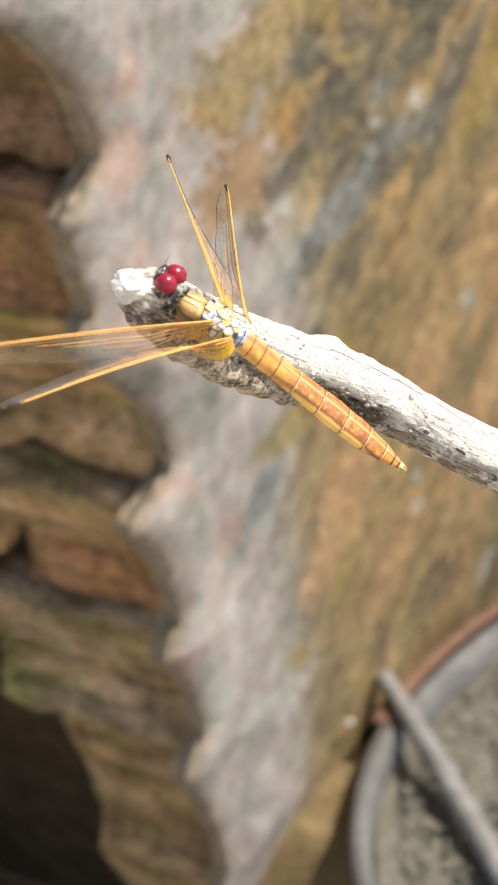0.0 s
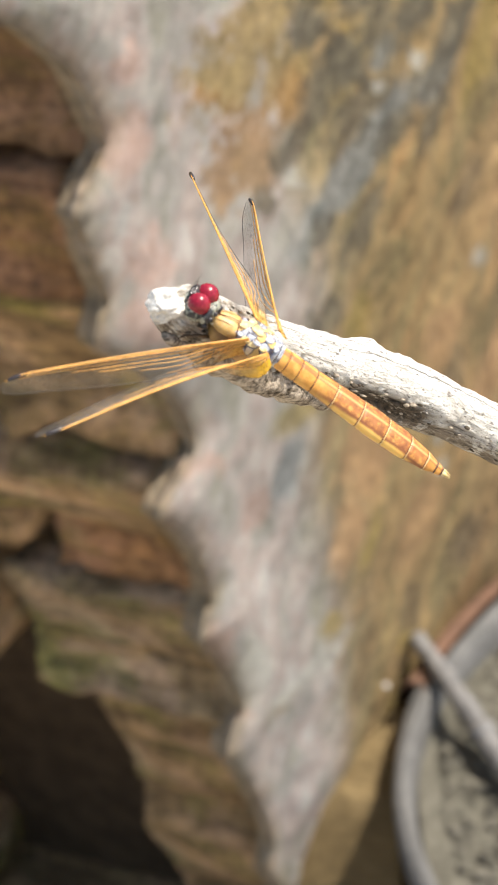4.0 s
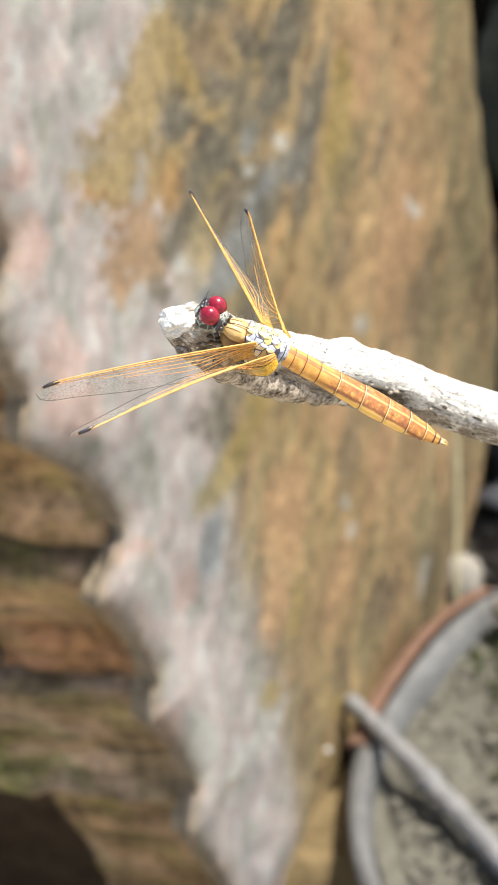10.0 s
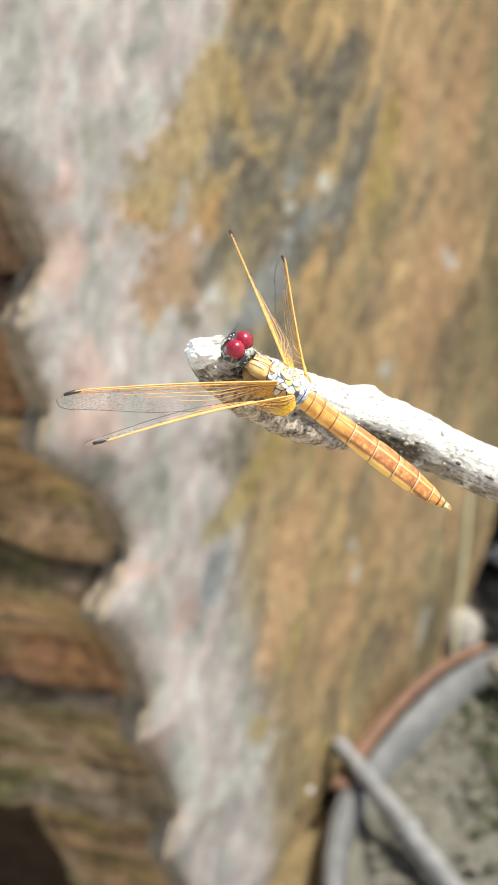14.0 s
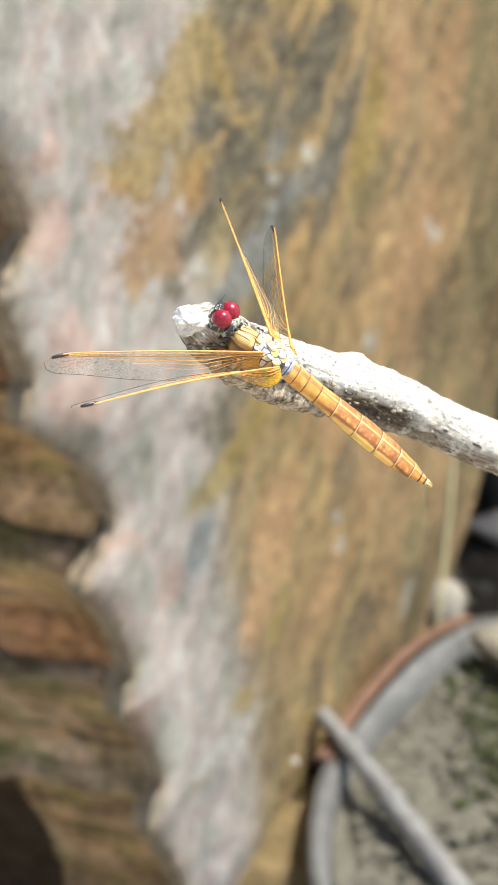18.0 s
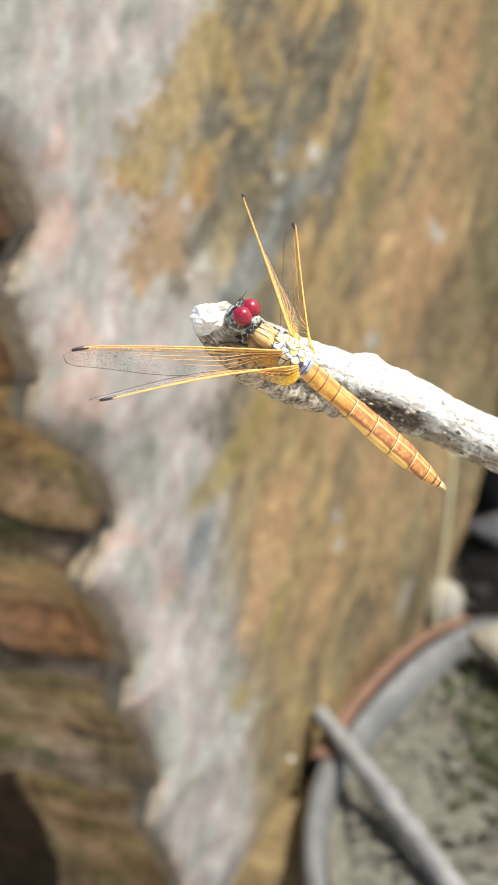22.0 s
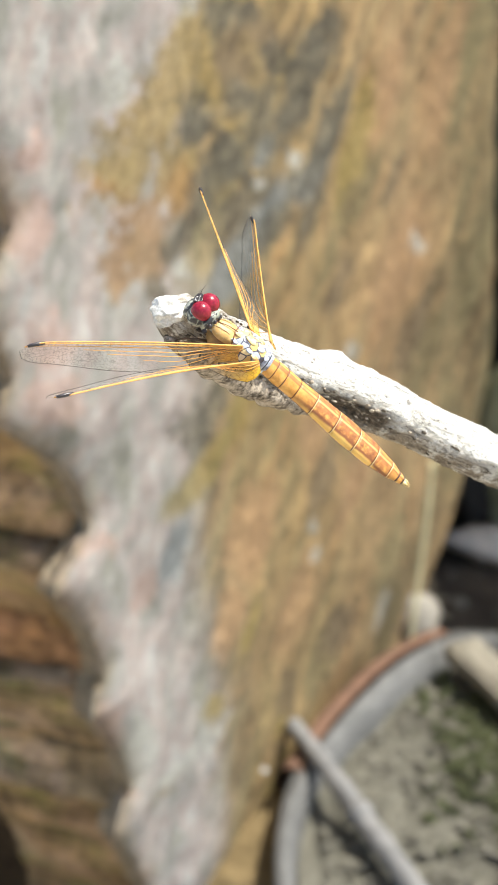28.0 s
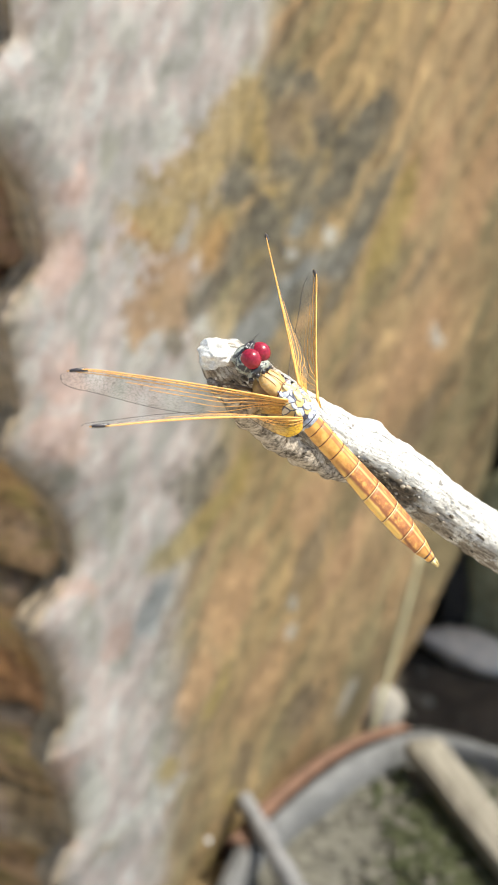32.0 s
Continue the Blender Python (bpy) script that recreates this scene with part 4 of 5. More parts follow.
def twig_bm():
    rows, uvs, along = [], [], 0.0
    sides = 110
    n = len(TWIG_LINE)
    for i, p in enumerate(TWIG_LINE):
        way = (TWIG_LINE[min(i + 1, n - 1)] - TWIG_LINE[max(i - 1, 0)]).normalized()
        up = (UP_SIDE - way * UP_SIDE.dot(way)).normalized()
        side = way.cross(up)
        s = p.x
        row, uv = [], []
        for j in range(sides):
            a = 2 * math.pi * j / sides
            d = math.cos(a) * up + math.sin(a) * side
            r = twig_girth(s) + 0.0008 * math.exp(-(((s - 0.0084) / 0.0017) ** 2)) * max(0, math.cos(a + 0.7)) ** 6
            r += 0.0003 * max(0, math.cos(a + 0.7)) ** 3 * noise.noise(Vector((s * 420, 3, 8)))
            q = p + d * r
            # long ridges, a hollow on the front below the crown, and fine scales
            r += 0.00030 * noise.noise(Vector((a * 1.6, s * 120, 1))) + 0.00014 * noise.noise(q * 700) + 0.00006 * noise.noise(q * 2000) + 0.00010 * noise.noise(Vector((a * 7, s * 300, 4)))
            front = math.exp(-(((math.atan2(math.sin(a - 1.5), math.cos(a - 1.5))) / 0.42) ** 2))
            r -= 0.0015 * front * math.exp(-(((s - 0.0105) / 0.0050) ** 2)) * (1 + 0.6 * noise.noise(Vector((a * 3, s * 260, 21))))
            r -= 0.0005 * front * math.exp(-(((s + 0.001) / 0.006) ** 2))
            # deep cracks along the grain, and a knob
            crack = noise.noise(Vector((a * 4.2 + 2.0 * noise.noise(Vector((s * 90, 2, 0))), s * 55, 7)))
            r -= 0.0006 * max(0.08, min(1.0, 0.45 - 0.9 * math.cos(a))) * max(0.0, 1 - abs(crack) / 0.07) * max(0.0, noise.noise(Vector((a * 1.3, s * 140, 12))) + 0.15)
            r += 0.00012 * noise.noise(q * 1300)
            t = min(1.0, i / 26)
            r *= 0.45 + 0.55 * t * t * (3 - 2 * t)
            row.append(p + d * r)
            uv.append((along, a * 0.003))
        rows.append(row)
        uvs.append(uv)
        along += (TWIG_LINE[min(i + 1, n - 1)] - p).length
    return sheet(rows[10:], uvs[10:], closed=True, caps=True)


twig = thing("twig", "sun-bleached dry twig with a broken white tip", "twig")
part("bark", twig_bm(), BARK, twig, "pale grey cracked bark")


def tip_bm():
    bm = stone((0.0023, 0.0020, 0.0019), 61, 0.35, 5)
    for v in bm.verts:
        p = v.co
        # flat broken faces and small splinters
        for n, d in (((-0.7, -0.5, 0.5), 0.0019), ((0.1, -0.5, 0.86), 0.0019), ((-0.3, 0.2, 0.93), 0.0020), ((-0.6, -0.6, -0.5), 0.0020)):
            n = Vector(n).normalized()
            over = p.dot(n) - d
            if over > 0:
                p -= n * over * 0.85
        v.co = p + 0.00016 * Vector((noise.noise(p * 900), noise.noise(p * 900 + Vector((7, 0, 0))), noise.noise(p * 900 + Vector((0, 7, 0))))) + 0.00005 * Vector((noise.noise(p * 2600), noise.noise(p * 2600 + Vector((7, 0, 0))), noise.noise(p * 2600 + Vector((0, 7, 0)))))
    return bm


tip = part("broken_tip", tip_bm(), CUT, twig, "bare white wood of the broken tip")
tip.location = TWIG_LINE[12] + Vector((0.0000, -0.0002, 0.0004))
rnd = random.Random(14)
for i in range(120):
    k = rnd.choice(range(16, 75))
    p, q = TWIG_LINE[k], TWIG_LINE[k + 1]
    way = (q - p).normalized()
    up = (UP_SIDE - way * UP_SIDE.dot(way)).normalized()
    a = rnd.uniform(-0.2, 2.7)
    d = math.cos(a) * up + math.sin(a) * way.cross(up)
    size = rnd.uniform(0.00016, 0.00046)
    f = part("bark_crumb", stone((size * rnd.uniform(0.8, 1.6), size, size * 0.7), i + 180, 0.5, 1), (CREVICE, GREY_BARK, CREVICE, BARK)[i % 4], twig)
    f.matrix_local = Matrix.Translation(p + d * 0.0031 * min(1.0, 0.5 + k / 52)) @ way.to_track_quat("X", "Z").to_matrix().to_4x4()


def strip_line(first, last, drop, side, n=40):
    """A line that follows the twig from one x to another, let down and moved aside by functions of 0..1."""
    out = []
    for i in range(n + 1):
        t = i / n
        x = first + (last - first) * t
        p = min(TWIG_LINE[:500], key=lambda q: abs(q.x - x)).copy()
        out.append(p + Vector((-0.35, -0.45, -0.80)).normalized() * drop(t) + Vector((0, -0.6, -0.3)) * side(t))
    return out


LOWER = strip_line(-0.0125, 0.0100, lambda t: 0.0021 + 0.0019 * math.sin(math.pi * (0.1 + 0.8 * t)), lambda t: 0.0004, 90)
part("bark_strip", tube(LOWER, lambda t: 0.00175 * math.sin(math.pi * (0.05 + 0.91 * t)) ** 0.5 * (1 + 0.12 * math.sin(t * 31) + 0.08 * math.sin(t * 73)), 40, 0.00055, 420), GREY_BARK, twig, "peeled grey strip of bark under the twig")
# dark tubes stand for the shade inside the clefts
for first, last, drop, fat in ((0.0045, 0.0100, -0.0006, 0.0006), (0.0075, 0.0125, 0.0001, 0.0009), (0.0120, 0.0160, 0.0006, 0.0006), (-0.002, 0.003, 0.0002, 0.0004), (0.0165, 0.0210, 0.0012, 0.0004), (0.0125, 0.0150, 0.0016, 0.0005)):
    line = [p + Vector((0.05, -0.90, 0.40)) * (twig_girth(p.x) - 0.0007) for p in strip_line(first, last, (lambda v: lambda t: v)(drop), lambda t: 0.0, 24)]
    part("crevice", tube(line, (lambda v: lambda t: v * math.sin(math.pi * (0.05 + 0.9 * t)) * (0.6 + 0.25 * math.sin(t * 17)))(fat), 12, 0.00022, 900), CREVICE, twig, "rotten crevice with its shade put into its dark colour")
rnd = random.Random(4)
for i in range(150):
    k = rnd.choice(range(60, 330))
    p, q = TWIG_LINE[k], TWIG_LINE[k + 1]
    way = (q - p).normalized()
    up = (UP_SIDE - way * UP_SIDE.dot(way)).normalized()
    low = i % 3 != 0
    a = rnd.uniform(1.0, 2.7) if low else rnd.uniform(-1.2, 1.2)
    d = math.cos(a) * up + math.sin(a) * way.cross(up)
    size = rnd.uniform(0.00016, 0.00044) if low else rnd.uniform(0.00010, 0.00020)
    f = part("bark_flake", stone((size * rnd.uniform(1, 2.2), size, size * 0.7), i + 80, 0.45, 1), (GREY_BARK, CREVICE)[i % 2] if low else BARK, twig)
    f.matrix_local = Matrix.Translation(p + d * (twig_girth(p.x) - 0.00012)) @ way.to_track_quat("X", "Z").to_matrix().to_4x4()
thread = part("silk_thread", tube([min(TWIG_LINE[:400], key=lambda q: abs(q.x - x)) + UP_SIDE * (0.0040 + up) for x, up in ((0.0030, 0.0), (0.005, 0.0005), (0.007, 0.0008), (0.0084, 0.0009))], 0.000028, 5), SILK, twig, "fine pale thread of silk")

# ---- the dragonfly ----
def chitin(name, col, rough=0.35, low=None, scale=1200, bump=0.00006):
    k = Nodes(name, rough)
    n = k.noise(scale, 4, 0.6)
    k.colour(k.ramp(n, [(0.35, low or tuple(v * 0.7 for v in col)), (0.62, col)])).bump(n, bump, 0.5)
    k.b.inputs["Subsurface Weight"].default_value = 0.12
    k.b.inputs["Subsurface Radius"].default_value = (0.0008, 0.0004, 0.0002)
    return k.m


def abdomen_material():
    k = Nodes("amber_abdomen", 0.5)
    x, y, z = k.split()
    side = k.math("ABSOLUTE", y)
    n = k.noise(900, 4, 0.6)
    col = k.ramp(n, [(0.38, (0.55, 0.25, 0.045)), (0.62, (0.72, 0.37, 0.09))])
    rag = k.math("MULTIPLY", k.math("SUBTRACT", k.noise(600, 4, 0.6), 0.5), 0.0012)
    back = k.math("ADD", side, k.math("MULTIPLY", rag, 0.35))
    brown = k.math("MULTIPLY", k.math("MULTIPLY", k.step(back, 0.00166, 0.00144), k.step(x, -0.0055, -0.0088)), k.step(x, -0.0236, -0.0205))
    col = k.mix(k.math("MULTIPLY", k.math("MULTIPLY", brown, k.step(k.noise(1500, 4, 0.65), 0.30, 0.52)), 0.92), col, k.ramp(n, [(0.35, (0.22, 0.07, 0.025)), (0.65, (0.42, 0.155, 0.045))]))
    col = k.mix(k.math("MULTIPLY", k.step(side, 0.00148, 0.00175), 0.7), col, (0.88, 0.56, 0.15))
    col = k.mix(k.math("MULTIPLY", k.step(side, 0.00042, 0.00028), 0.85), col, (0.30, 0.12, 0.035))
    col = k.mix(k.math("MULTIPLY", k.step(side, 0.00024, 0.00012), k.math("MULTIPLY", k.step(x, -0.0040, -0.0070), 0.4)), col, (0.88, 0.58, 0.20))
    col = k.mix(k.math("MULTIPLY", k.math("MULTIPLY", k.step(back, 0.00130, 0.00146), k.step(back, 0.00172, 0.00156)), k.math("MULTIPLY", k.step(x, -0.0045, -0.0080), 0.85)), col, (0.22, 0.07, 0.03))
    k.colour(col).bump(n, 0.00005, 0.5)
    k.b.inputs["Subsurface Weight"].default_value = 0.15
    k.b.inputs["Subsurface Radius"].default_value = (0.0008, 0.0004, 0.0002)
    return k.m


AMBER = abdomen_material()
SEAM = chitin("brown_seam", (0.20, 0.075, 0.03), 0.4)
RING = chitin("pale_ring", (0.80, 0.56, 0.26), 0.4)
DARK = chitin("dark_chitin", (0.035, 0.028, 0.03), 0.3)
BLUE_WHITE = chitin("bluish_white_chitin", (0.60, 0.62, 0.68), 0.45, (0.10, 0.10, 0.14), 1700)
CREAM = chitin("cream_chitin", (0.82, 0.66, 0.32), 0.45, (0.42, 0.28, 0.10), 1700)
YELLOW = chitin("yellow_chitin", (0.66, 0.43, 0.16), 0.5, (0.50, 0.30, 0.09))


def eye_material():
    """Crimson above, speckled greenish grey below, with a thin dark join."""
    k = Nodes("crimson_eye", 0.25)
    x, y, z = k.split()
    n, m = k.noise(2600, 4, 0.6), k.noise(1300, 3, 0.6)
    h = k.math("ADD", k.math("SUBTRACT", z, k.math("MULTIPLY", k.math("SUBTRACT", 0.0107, x), 0.45)), k.math("MULTIPLY", k.math("SUBTRACT", m, 0.5), 0.0005))
    col = k.ramp(n, [(0.35, (0.19, 0.005, 0.016)), (0.62, (0.29, 0.010, 0.028))])
    grey = k.mix(k.step(n, 0.52, 0.46), k.ramp(m, [(0.4, (0.22, 0.23, 0.17)), (0.62, (0.55, 0.54, 0.44))]), (0.04, 0.04, 0.04))
    col = k.mix(k.step(h, 0.00212, 0.00190), col, (0.07, 0.012, 0.015))
    col = k.mix(k.step(h, 0.00188, 0.00174), col, grey)
    k.colour(col).bump(n, 0.00003, 0.5)
    return k.m


EYE = eye_material()


def face_material():
    k = Nodes("speckled_face", 0.45)
    n, m = k.noise(1300, 3, 0.6), k.noise(900, 3, 0.6)
    col = k.ramp(m, [(0.40, (0.24, 0.25, 0.20)), (0.55, (0.40, 0.41, 0.34)), (0.66, (0.66, 0.64, 0.56))])
    k.colour(k.mix(k.step(n, 0.53, 0.47), col, (0.03, 0.03, 0.034))).bump(n, 0.00006, 0.5)
    return k.m


FACE = face_material()
THORAX_SIDE = chitin("brown_thorax_side", (0.40, 0.24, 0.08), 0.5, (0.22, 0.12, 0.04), 700)


def mosaic_material():
    """Small cream and bluish-white plates with thin dark joints."""
    k = Nodes("mosaic_back", 0.42)
    cell = k.node("ShaderNodeTexVoronoi", Scale=1050.0)
    line = k.node("ShaderNodeTexVoronoi", Scale=1050.0)
    line.feature = "DISTANCE_TO_EDGE"
    for n in (cell, line):
        k.put(k.scaled(1, 1, 0.6), n.inputs["Vector"])
    tone = k.split(cell.outputs["Color"])[0]
    col = k.ramp(tone, [(0.22, (0.40, 0.42, 0.48)), (0.40, (0.62, 0.58, 0.50)), (0.55, (0.74, 0.57, 0.27)), (0.85, (0.62, 0.42, 0.15))])
    dark = k.step(line.outputs["Distance"], 0.075, 0.045)
    k.colour(k.mix(dark, col, (0.055, 0.05, 0.075))).bump(line.outputs["Distance"], 0.00012, 0.6)
    return k.m


BED = mosaic_material()
LEG = chitin("leg_chitin", (0.10, 0.06, 0.03), 0.4)
VEIN = chitin("orange_vein", (0.74, 0.37, 0.08), 0.45)
DARK_VEIN = chitin("dark_vein", (0.05, 0.035, 0.025), 0.4)
HAIR = two_tone("pale_hair", (0.55, 0.50, 0.40), (0.7, 0.65, 0.55), 3000, 0.6, 0.0)


def membrane(name, amber):
    """Thin clear wing skin with a net of fine veins; amber where the wing joins the body."""
    k = Nodes(name, 0.12, "UV")
    vor = k.node("ShaderNodeTexVoronoi", Scale=1.0)
    vor.feature = "DISTANCE_TO_EDGE"
    k.put(k.scaled(2000, 2500, 1), vor.inputs["Vector"])
    x, y, _ = k.split()
    net = k.math("MULTIPLY", k.step(vor.outputs["Distance"], 0.085, 0.03), k.math("ADD", k.math("MULTIPLY", k.step(x, 0.008, 0.016), 0.4), k.math("SUBTRACT", 0.6, k.math("MULTIPLY", k.step(x, 0.003, 0.007), 0.2))))
    stain = k.math("MULTIPLY", k.step(k.math("ADD", x, k.math("MULTIPLY", k.noise(500, 3), 0.003)), 0.0075, 0.003), amber)
    grey = k.step(x, 0.006, 0.015)
    k.colour(k.mix(net, k.mix(stain, (0.55, 0.55, 0.53), (0.95, 0.55, 0.05)), k.mix(grey, (0.28, 0.11, 0.02), (0.16, 0.13, 0.10))))
    clear = k.t.nodes.new("ShaderNodeBsdfTransparent")
    tint = k.mix(stain, (1.0, 1.0, 1.0), (1.0, 0.62, 0.12))
    k.put(tint, clear.inputs[0])
    mixer = k.t.nodes.new("ShaderNodeMixShader")
    haze = k.math("MAXIMUM", k.math("MULTIPLY", net, 0.55), k.math("ADD", k.math("MULTIPLY", stain, 0.50), 0.06))
    k.put(haze, mixer.inputs[0])
    k.put(clear.outputs[0], mixer.inputs[1])
    k.put(k.b.outputs[0], mixer.inputs[2])
    out = [n for n in k.t.nodes if n.type == "OUTPUT_MATERIAL"][0]
    k.put(mixer.outputs[0], out.inputs[0])
    return k.m


SKIN_FORE = membrane("forewing_skin", 0.8)
SKIN_HIND = membrane("hindwing_skin", 1.0)

fly = thing("dragonfly", "orange skimmer dragonfly with crimson eyes perched on a twig", "dragonfly")

# abdomen: ten rings tapering to the tail
CUTS = [0.0, 0.0013, 0.0030, 0.0052, 0.0082, 0.0120, 0.0157, 0.0191, 0.0218, 0.0233, 0.0242]


def girth(d):
    """Half width and half height of the abdomen, d metres behind the waist."""
    d *= 0.95
    pts = [(0, 0.00138, 0.00118), (0.002, 0.00148, 0.00126), (0.005, 0.00148, 0.00118), (0.009, 0.00172, 0.00118), (0.013, 0.00194, 0.00120), (0.017, 0.00184, 0.00112), (0.0205, 0.00134, 0.00084), (0.0222, 0.00080, 0.00060), (0.0234, 0.00044, 0.00040)]
    for (a, w, h), (b, w2, h2) in zip(pts, pts[1:]):
        if d <= b:
            t = (d - a) / (b - a)
            t = t * t * (3 - 2 * t)
            return w + (w2 - w) * t, h + (h2 - h) * t
    return pts[-1][1:]


def spine(d):
    return Vector((-d, 0, 0.0014 - 0.0816 * d))


def body_ring(d, grow=0.0, sides=28):
    w, h = girth(d)
    row = []
    for j in range(sides):
        a = 2 * math.pi * j / sides
        keel = 0.00007 * max(0, math.cos(a)) ** 24
        c, s = math.cos(a), math.sin(a)
        edge = 1 + 0.06 * abs(s) ** 6
        row.append(spine(d) + Vector((0, s * (w * edge + grow), c * (h + grow + keel))))
    return row


for i, (a, b) in enumerate(zip(CUTS, CUTS[1:])):
    rows = [body_ring(a + (b - a) * t / 8, -0.00006 * (1 - math.sin(math.pi * t / 8)) * (1.0 if t in (0, 8) else 0.3)) for t in range(9)]
    seg = part("segment", sheet(rows, closed=True, caps=True), AMBER, fly)
    if i >= 3:
        part("joint_seam", sheet([body_ring(b - 0.00020, 0.000004), body_ring(b - 0.00016, 0.000012), body_ring(b - 0.00009, 0.000012)], closed=True), SEAM, seg, "thin brown seam")
    rings = [body_ring(b - 0.00008, 0.0), body_ring(b - 0.00006, 0.000014), body_ring(b, 0.000014), body_ring(b + 0.00003, 0.0)]
    part("joint_ring", sheet(rings, closed=True), RING if 3 <= i < 8 else SEAM if i < 3 else DARK, seg, "pale raised joint ring" if 3 <= i < 8 else "thin brown joint ring")
for s in (-1, 1):
    part("clasper", tube([spine(0.0241) + Vector((0, s * 0.00018, 0.0001)), spine(0.0248) + Vector((0, s * 0.00026, 0.0001)), spine(0.0254) + Vector((0, s * 0.00016, 0.0001))], lambda t: 0.00028 - 0.00016 * t, 8), CREAM, fly, "short pale tail clasper")
part("tail_tip", tube([spine(0.0241), spine(0.0244), spine(0.0248)], lambda t: 0.00042 - 0.00022 * t, 12), CREAM, fly, "cream tail tip")


# thorax
def blob(size, at, cuts=4, rough=0.05, seed=1, turn=(0, 0, 0)):
    bm = stone(size, seed, rough, cuts)
    bmesh.ops.transform(bm, matrix=pose(*at, *turn), verts=bm.verts[:])
    return bm


part("thorax", blob((0.0042, 0.0020, 0.0024), (0.0042, 0, 0.0003), 4, 0.05, 2, (0, 8, 0)), THORAX_SIDE, fly, "honey-yellow thorax")
part("prothorax", blob((0.0009, 0.0010, 0.0008), (0.0080, 0, 0.0012), 3, 0.06, 3), FACE, fly, "speckled collar behind the head")
for s in (-1, 1):
    part("shoulder_line", tube([(0.0085, s * 0.0006, 0.0018), (0.0076, s * 0.00075, 0.00238), (0.0068, s * 0.0008, 0.0025), (0.0058, s * 0.0009, 0.0024)], 0.00004, 6), SEAM, fly, "thin brown line along the shoulder")
    part("side_stripe", tube([(0.0066, s * 0.0021, 0.0010), (0.0054, s * 0.0025, -0.0002), (0.0046, s * 0.0023, -0.0016)], 0.00012, 6), DARK, fly, "thin dark side stripe")
part("shoulder_cape", blob((0.0022, 0.00165, 0.00095), (0.0066, 0, 0.00165), 4, 0.04, 4, (0, 8, 0)), YELLOW, fly, "honey-yellow shoulders")
part("shoulder_seam", tube([(0.0084, 0, 0.00215), (0.0070, 0, 0.00275), (0.0056, 0, 0.0029)], 0.00006, 6), SEAM, fly, "brown seam between the shoulders")
part("collar_line", tube([(0.0054, -0.0018, 0.0021), (0.0057, -0.001, 0.0027), (0.0059, 0, 0.0029), (0.0057, 0.001, 0.0027), (0.0054, 0.0018, 0.0021)], 0.00006, 6), SEAM, fly, "brown line behind the shoulders")
# the small plates between the wing roots
part("back_bed", blob((0.0034, 0.00205, 0.00175), (0.0030, 0, 0.0014), 4, 0.06, 22), BED, fly, "dark-spotted skin between the back plates")
for x, y, sx, sy, mat in [
    (0.0040, 0, 0.00065, 0.00042, CREAM), (0.0026, 0, 0.00080, 0.00046, CREAM), (0.0013, 0, 0.00050, 0.00055, BLUE_WHITE), (0.0003, 0, 0.00045, 0.00085, BLUE_WHITE), (0.0041, 0.00085, 0.00045, 0.00030, BLUE_WHITE), (0.0033, 0.0011, 0.00050, 0.00034, CREAM),
    (0.0023, 0.0010, 0.00046, 0.00032, BLUE_WHITE), (0.0015, 0.0011, 0.00052, 0.00034, CREAM), (0.0041, -0.00085, 0.00045, 0.00030, BLUE_WHITE), (0.0033, -0.0011, 0.00050, 0.00034, CREAM), (0.0023, -0.0010, 0.00046, 0.00032, BLUE_WHITE), (0.0015, -0.0011, 0.00052, 0.00034, CREAM),
]:
    y *= 1.30
    x, sx, sy = x * 1.22 + 0.0003, sx * 1.15, sy * 1.25
    z = 0.0014 + 0.00172 * math.sqrt(max(0.05, 1 - (y / 0.0021) ** 2 - ((x - 0.003) / 0.0036) ** 2))
    part("back_plate", blob((sx, sy, 0.00013), (x, y, z), 2, 0.18, x * 9000 + y * 7000, (0, 0, 20 * math.sin(x * 9000))), mat, fly)
part("waist", tube([(0.0008, 0, 0.0014), (0.0002, 0, 0.0014), (-0.0002, 0, 0.00138)], 0.00142, 24), BLUE_WHITE, fly, "bluish-white waist ring")
part("waist_line", tube([(0.00030, 0, 0.0014), (0.00018, 0, 0.0014)], 0.00146, 24), DARK, fly, "dark line before the waist")

# head
for s in (-1, 1):
    part("eye", blob((0.00134, 0.00128, 0.00134), (0.0107, s * 0.00098, 0.0024), 5, 0.0, 1, (s * -24, 0, s * 14)), EYE, fly, "glossy crimson compound eye, grey below")
    part("cheek", blob((0.00128, 0.00112, 0.00130), (0.0106, s * 0.00128, 0.0015), 4, 0.05, 7), FACE, fly, "grey-cream cheek with dark bars")
    part("antenna", tube([(0.0124, s * 0.0004, 0.0031), (0.0126, s * 0.0005, 0.0038), (0.0127, s * 0.0006, 0.0046)], lambda t: 0.00004 * (1 - 0.75 * t), 6), DARK, fly, "short dark antenna")
part("face", blob((0.00115, 0.0016, 0.0017), (0.0115, 0, 0.0010), 3, 0.06, 9), FACE, fly, "speckled grey-cream face")
part("frons", blob((0.00060, 0.00095, 0.00045), (0.0120, 0, 0.0026), 4, 0.4, 11), DARK, fly, "black shining forehead")
part("occiput", blob((0.00085, 0.0018, 0.0015), (0.0092, 0, 0.0015), 3, 0.08, 12), FACE, fly, "grey and black back of the head")
for y, z in ((0.0011, 0.0016), (-0.0011, 0.0016), (0.0004, 0.0020), (-0.0005, 0.0019), (0.0014, 0.0006), (-0.0014, 0.0007)):
    part("head_spot", blob((0.00035, 0.00030, 0.00032), (0.0086, y * 1.1, z + 0.0004), 2, 0.2, y * 9000), DARK, fly)
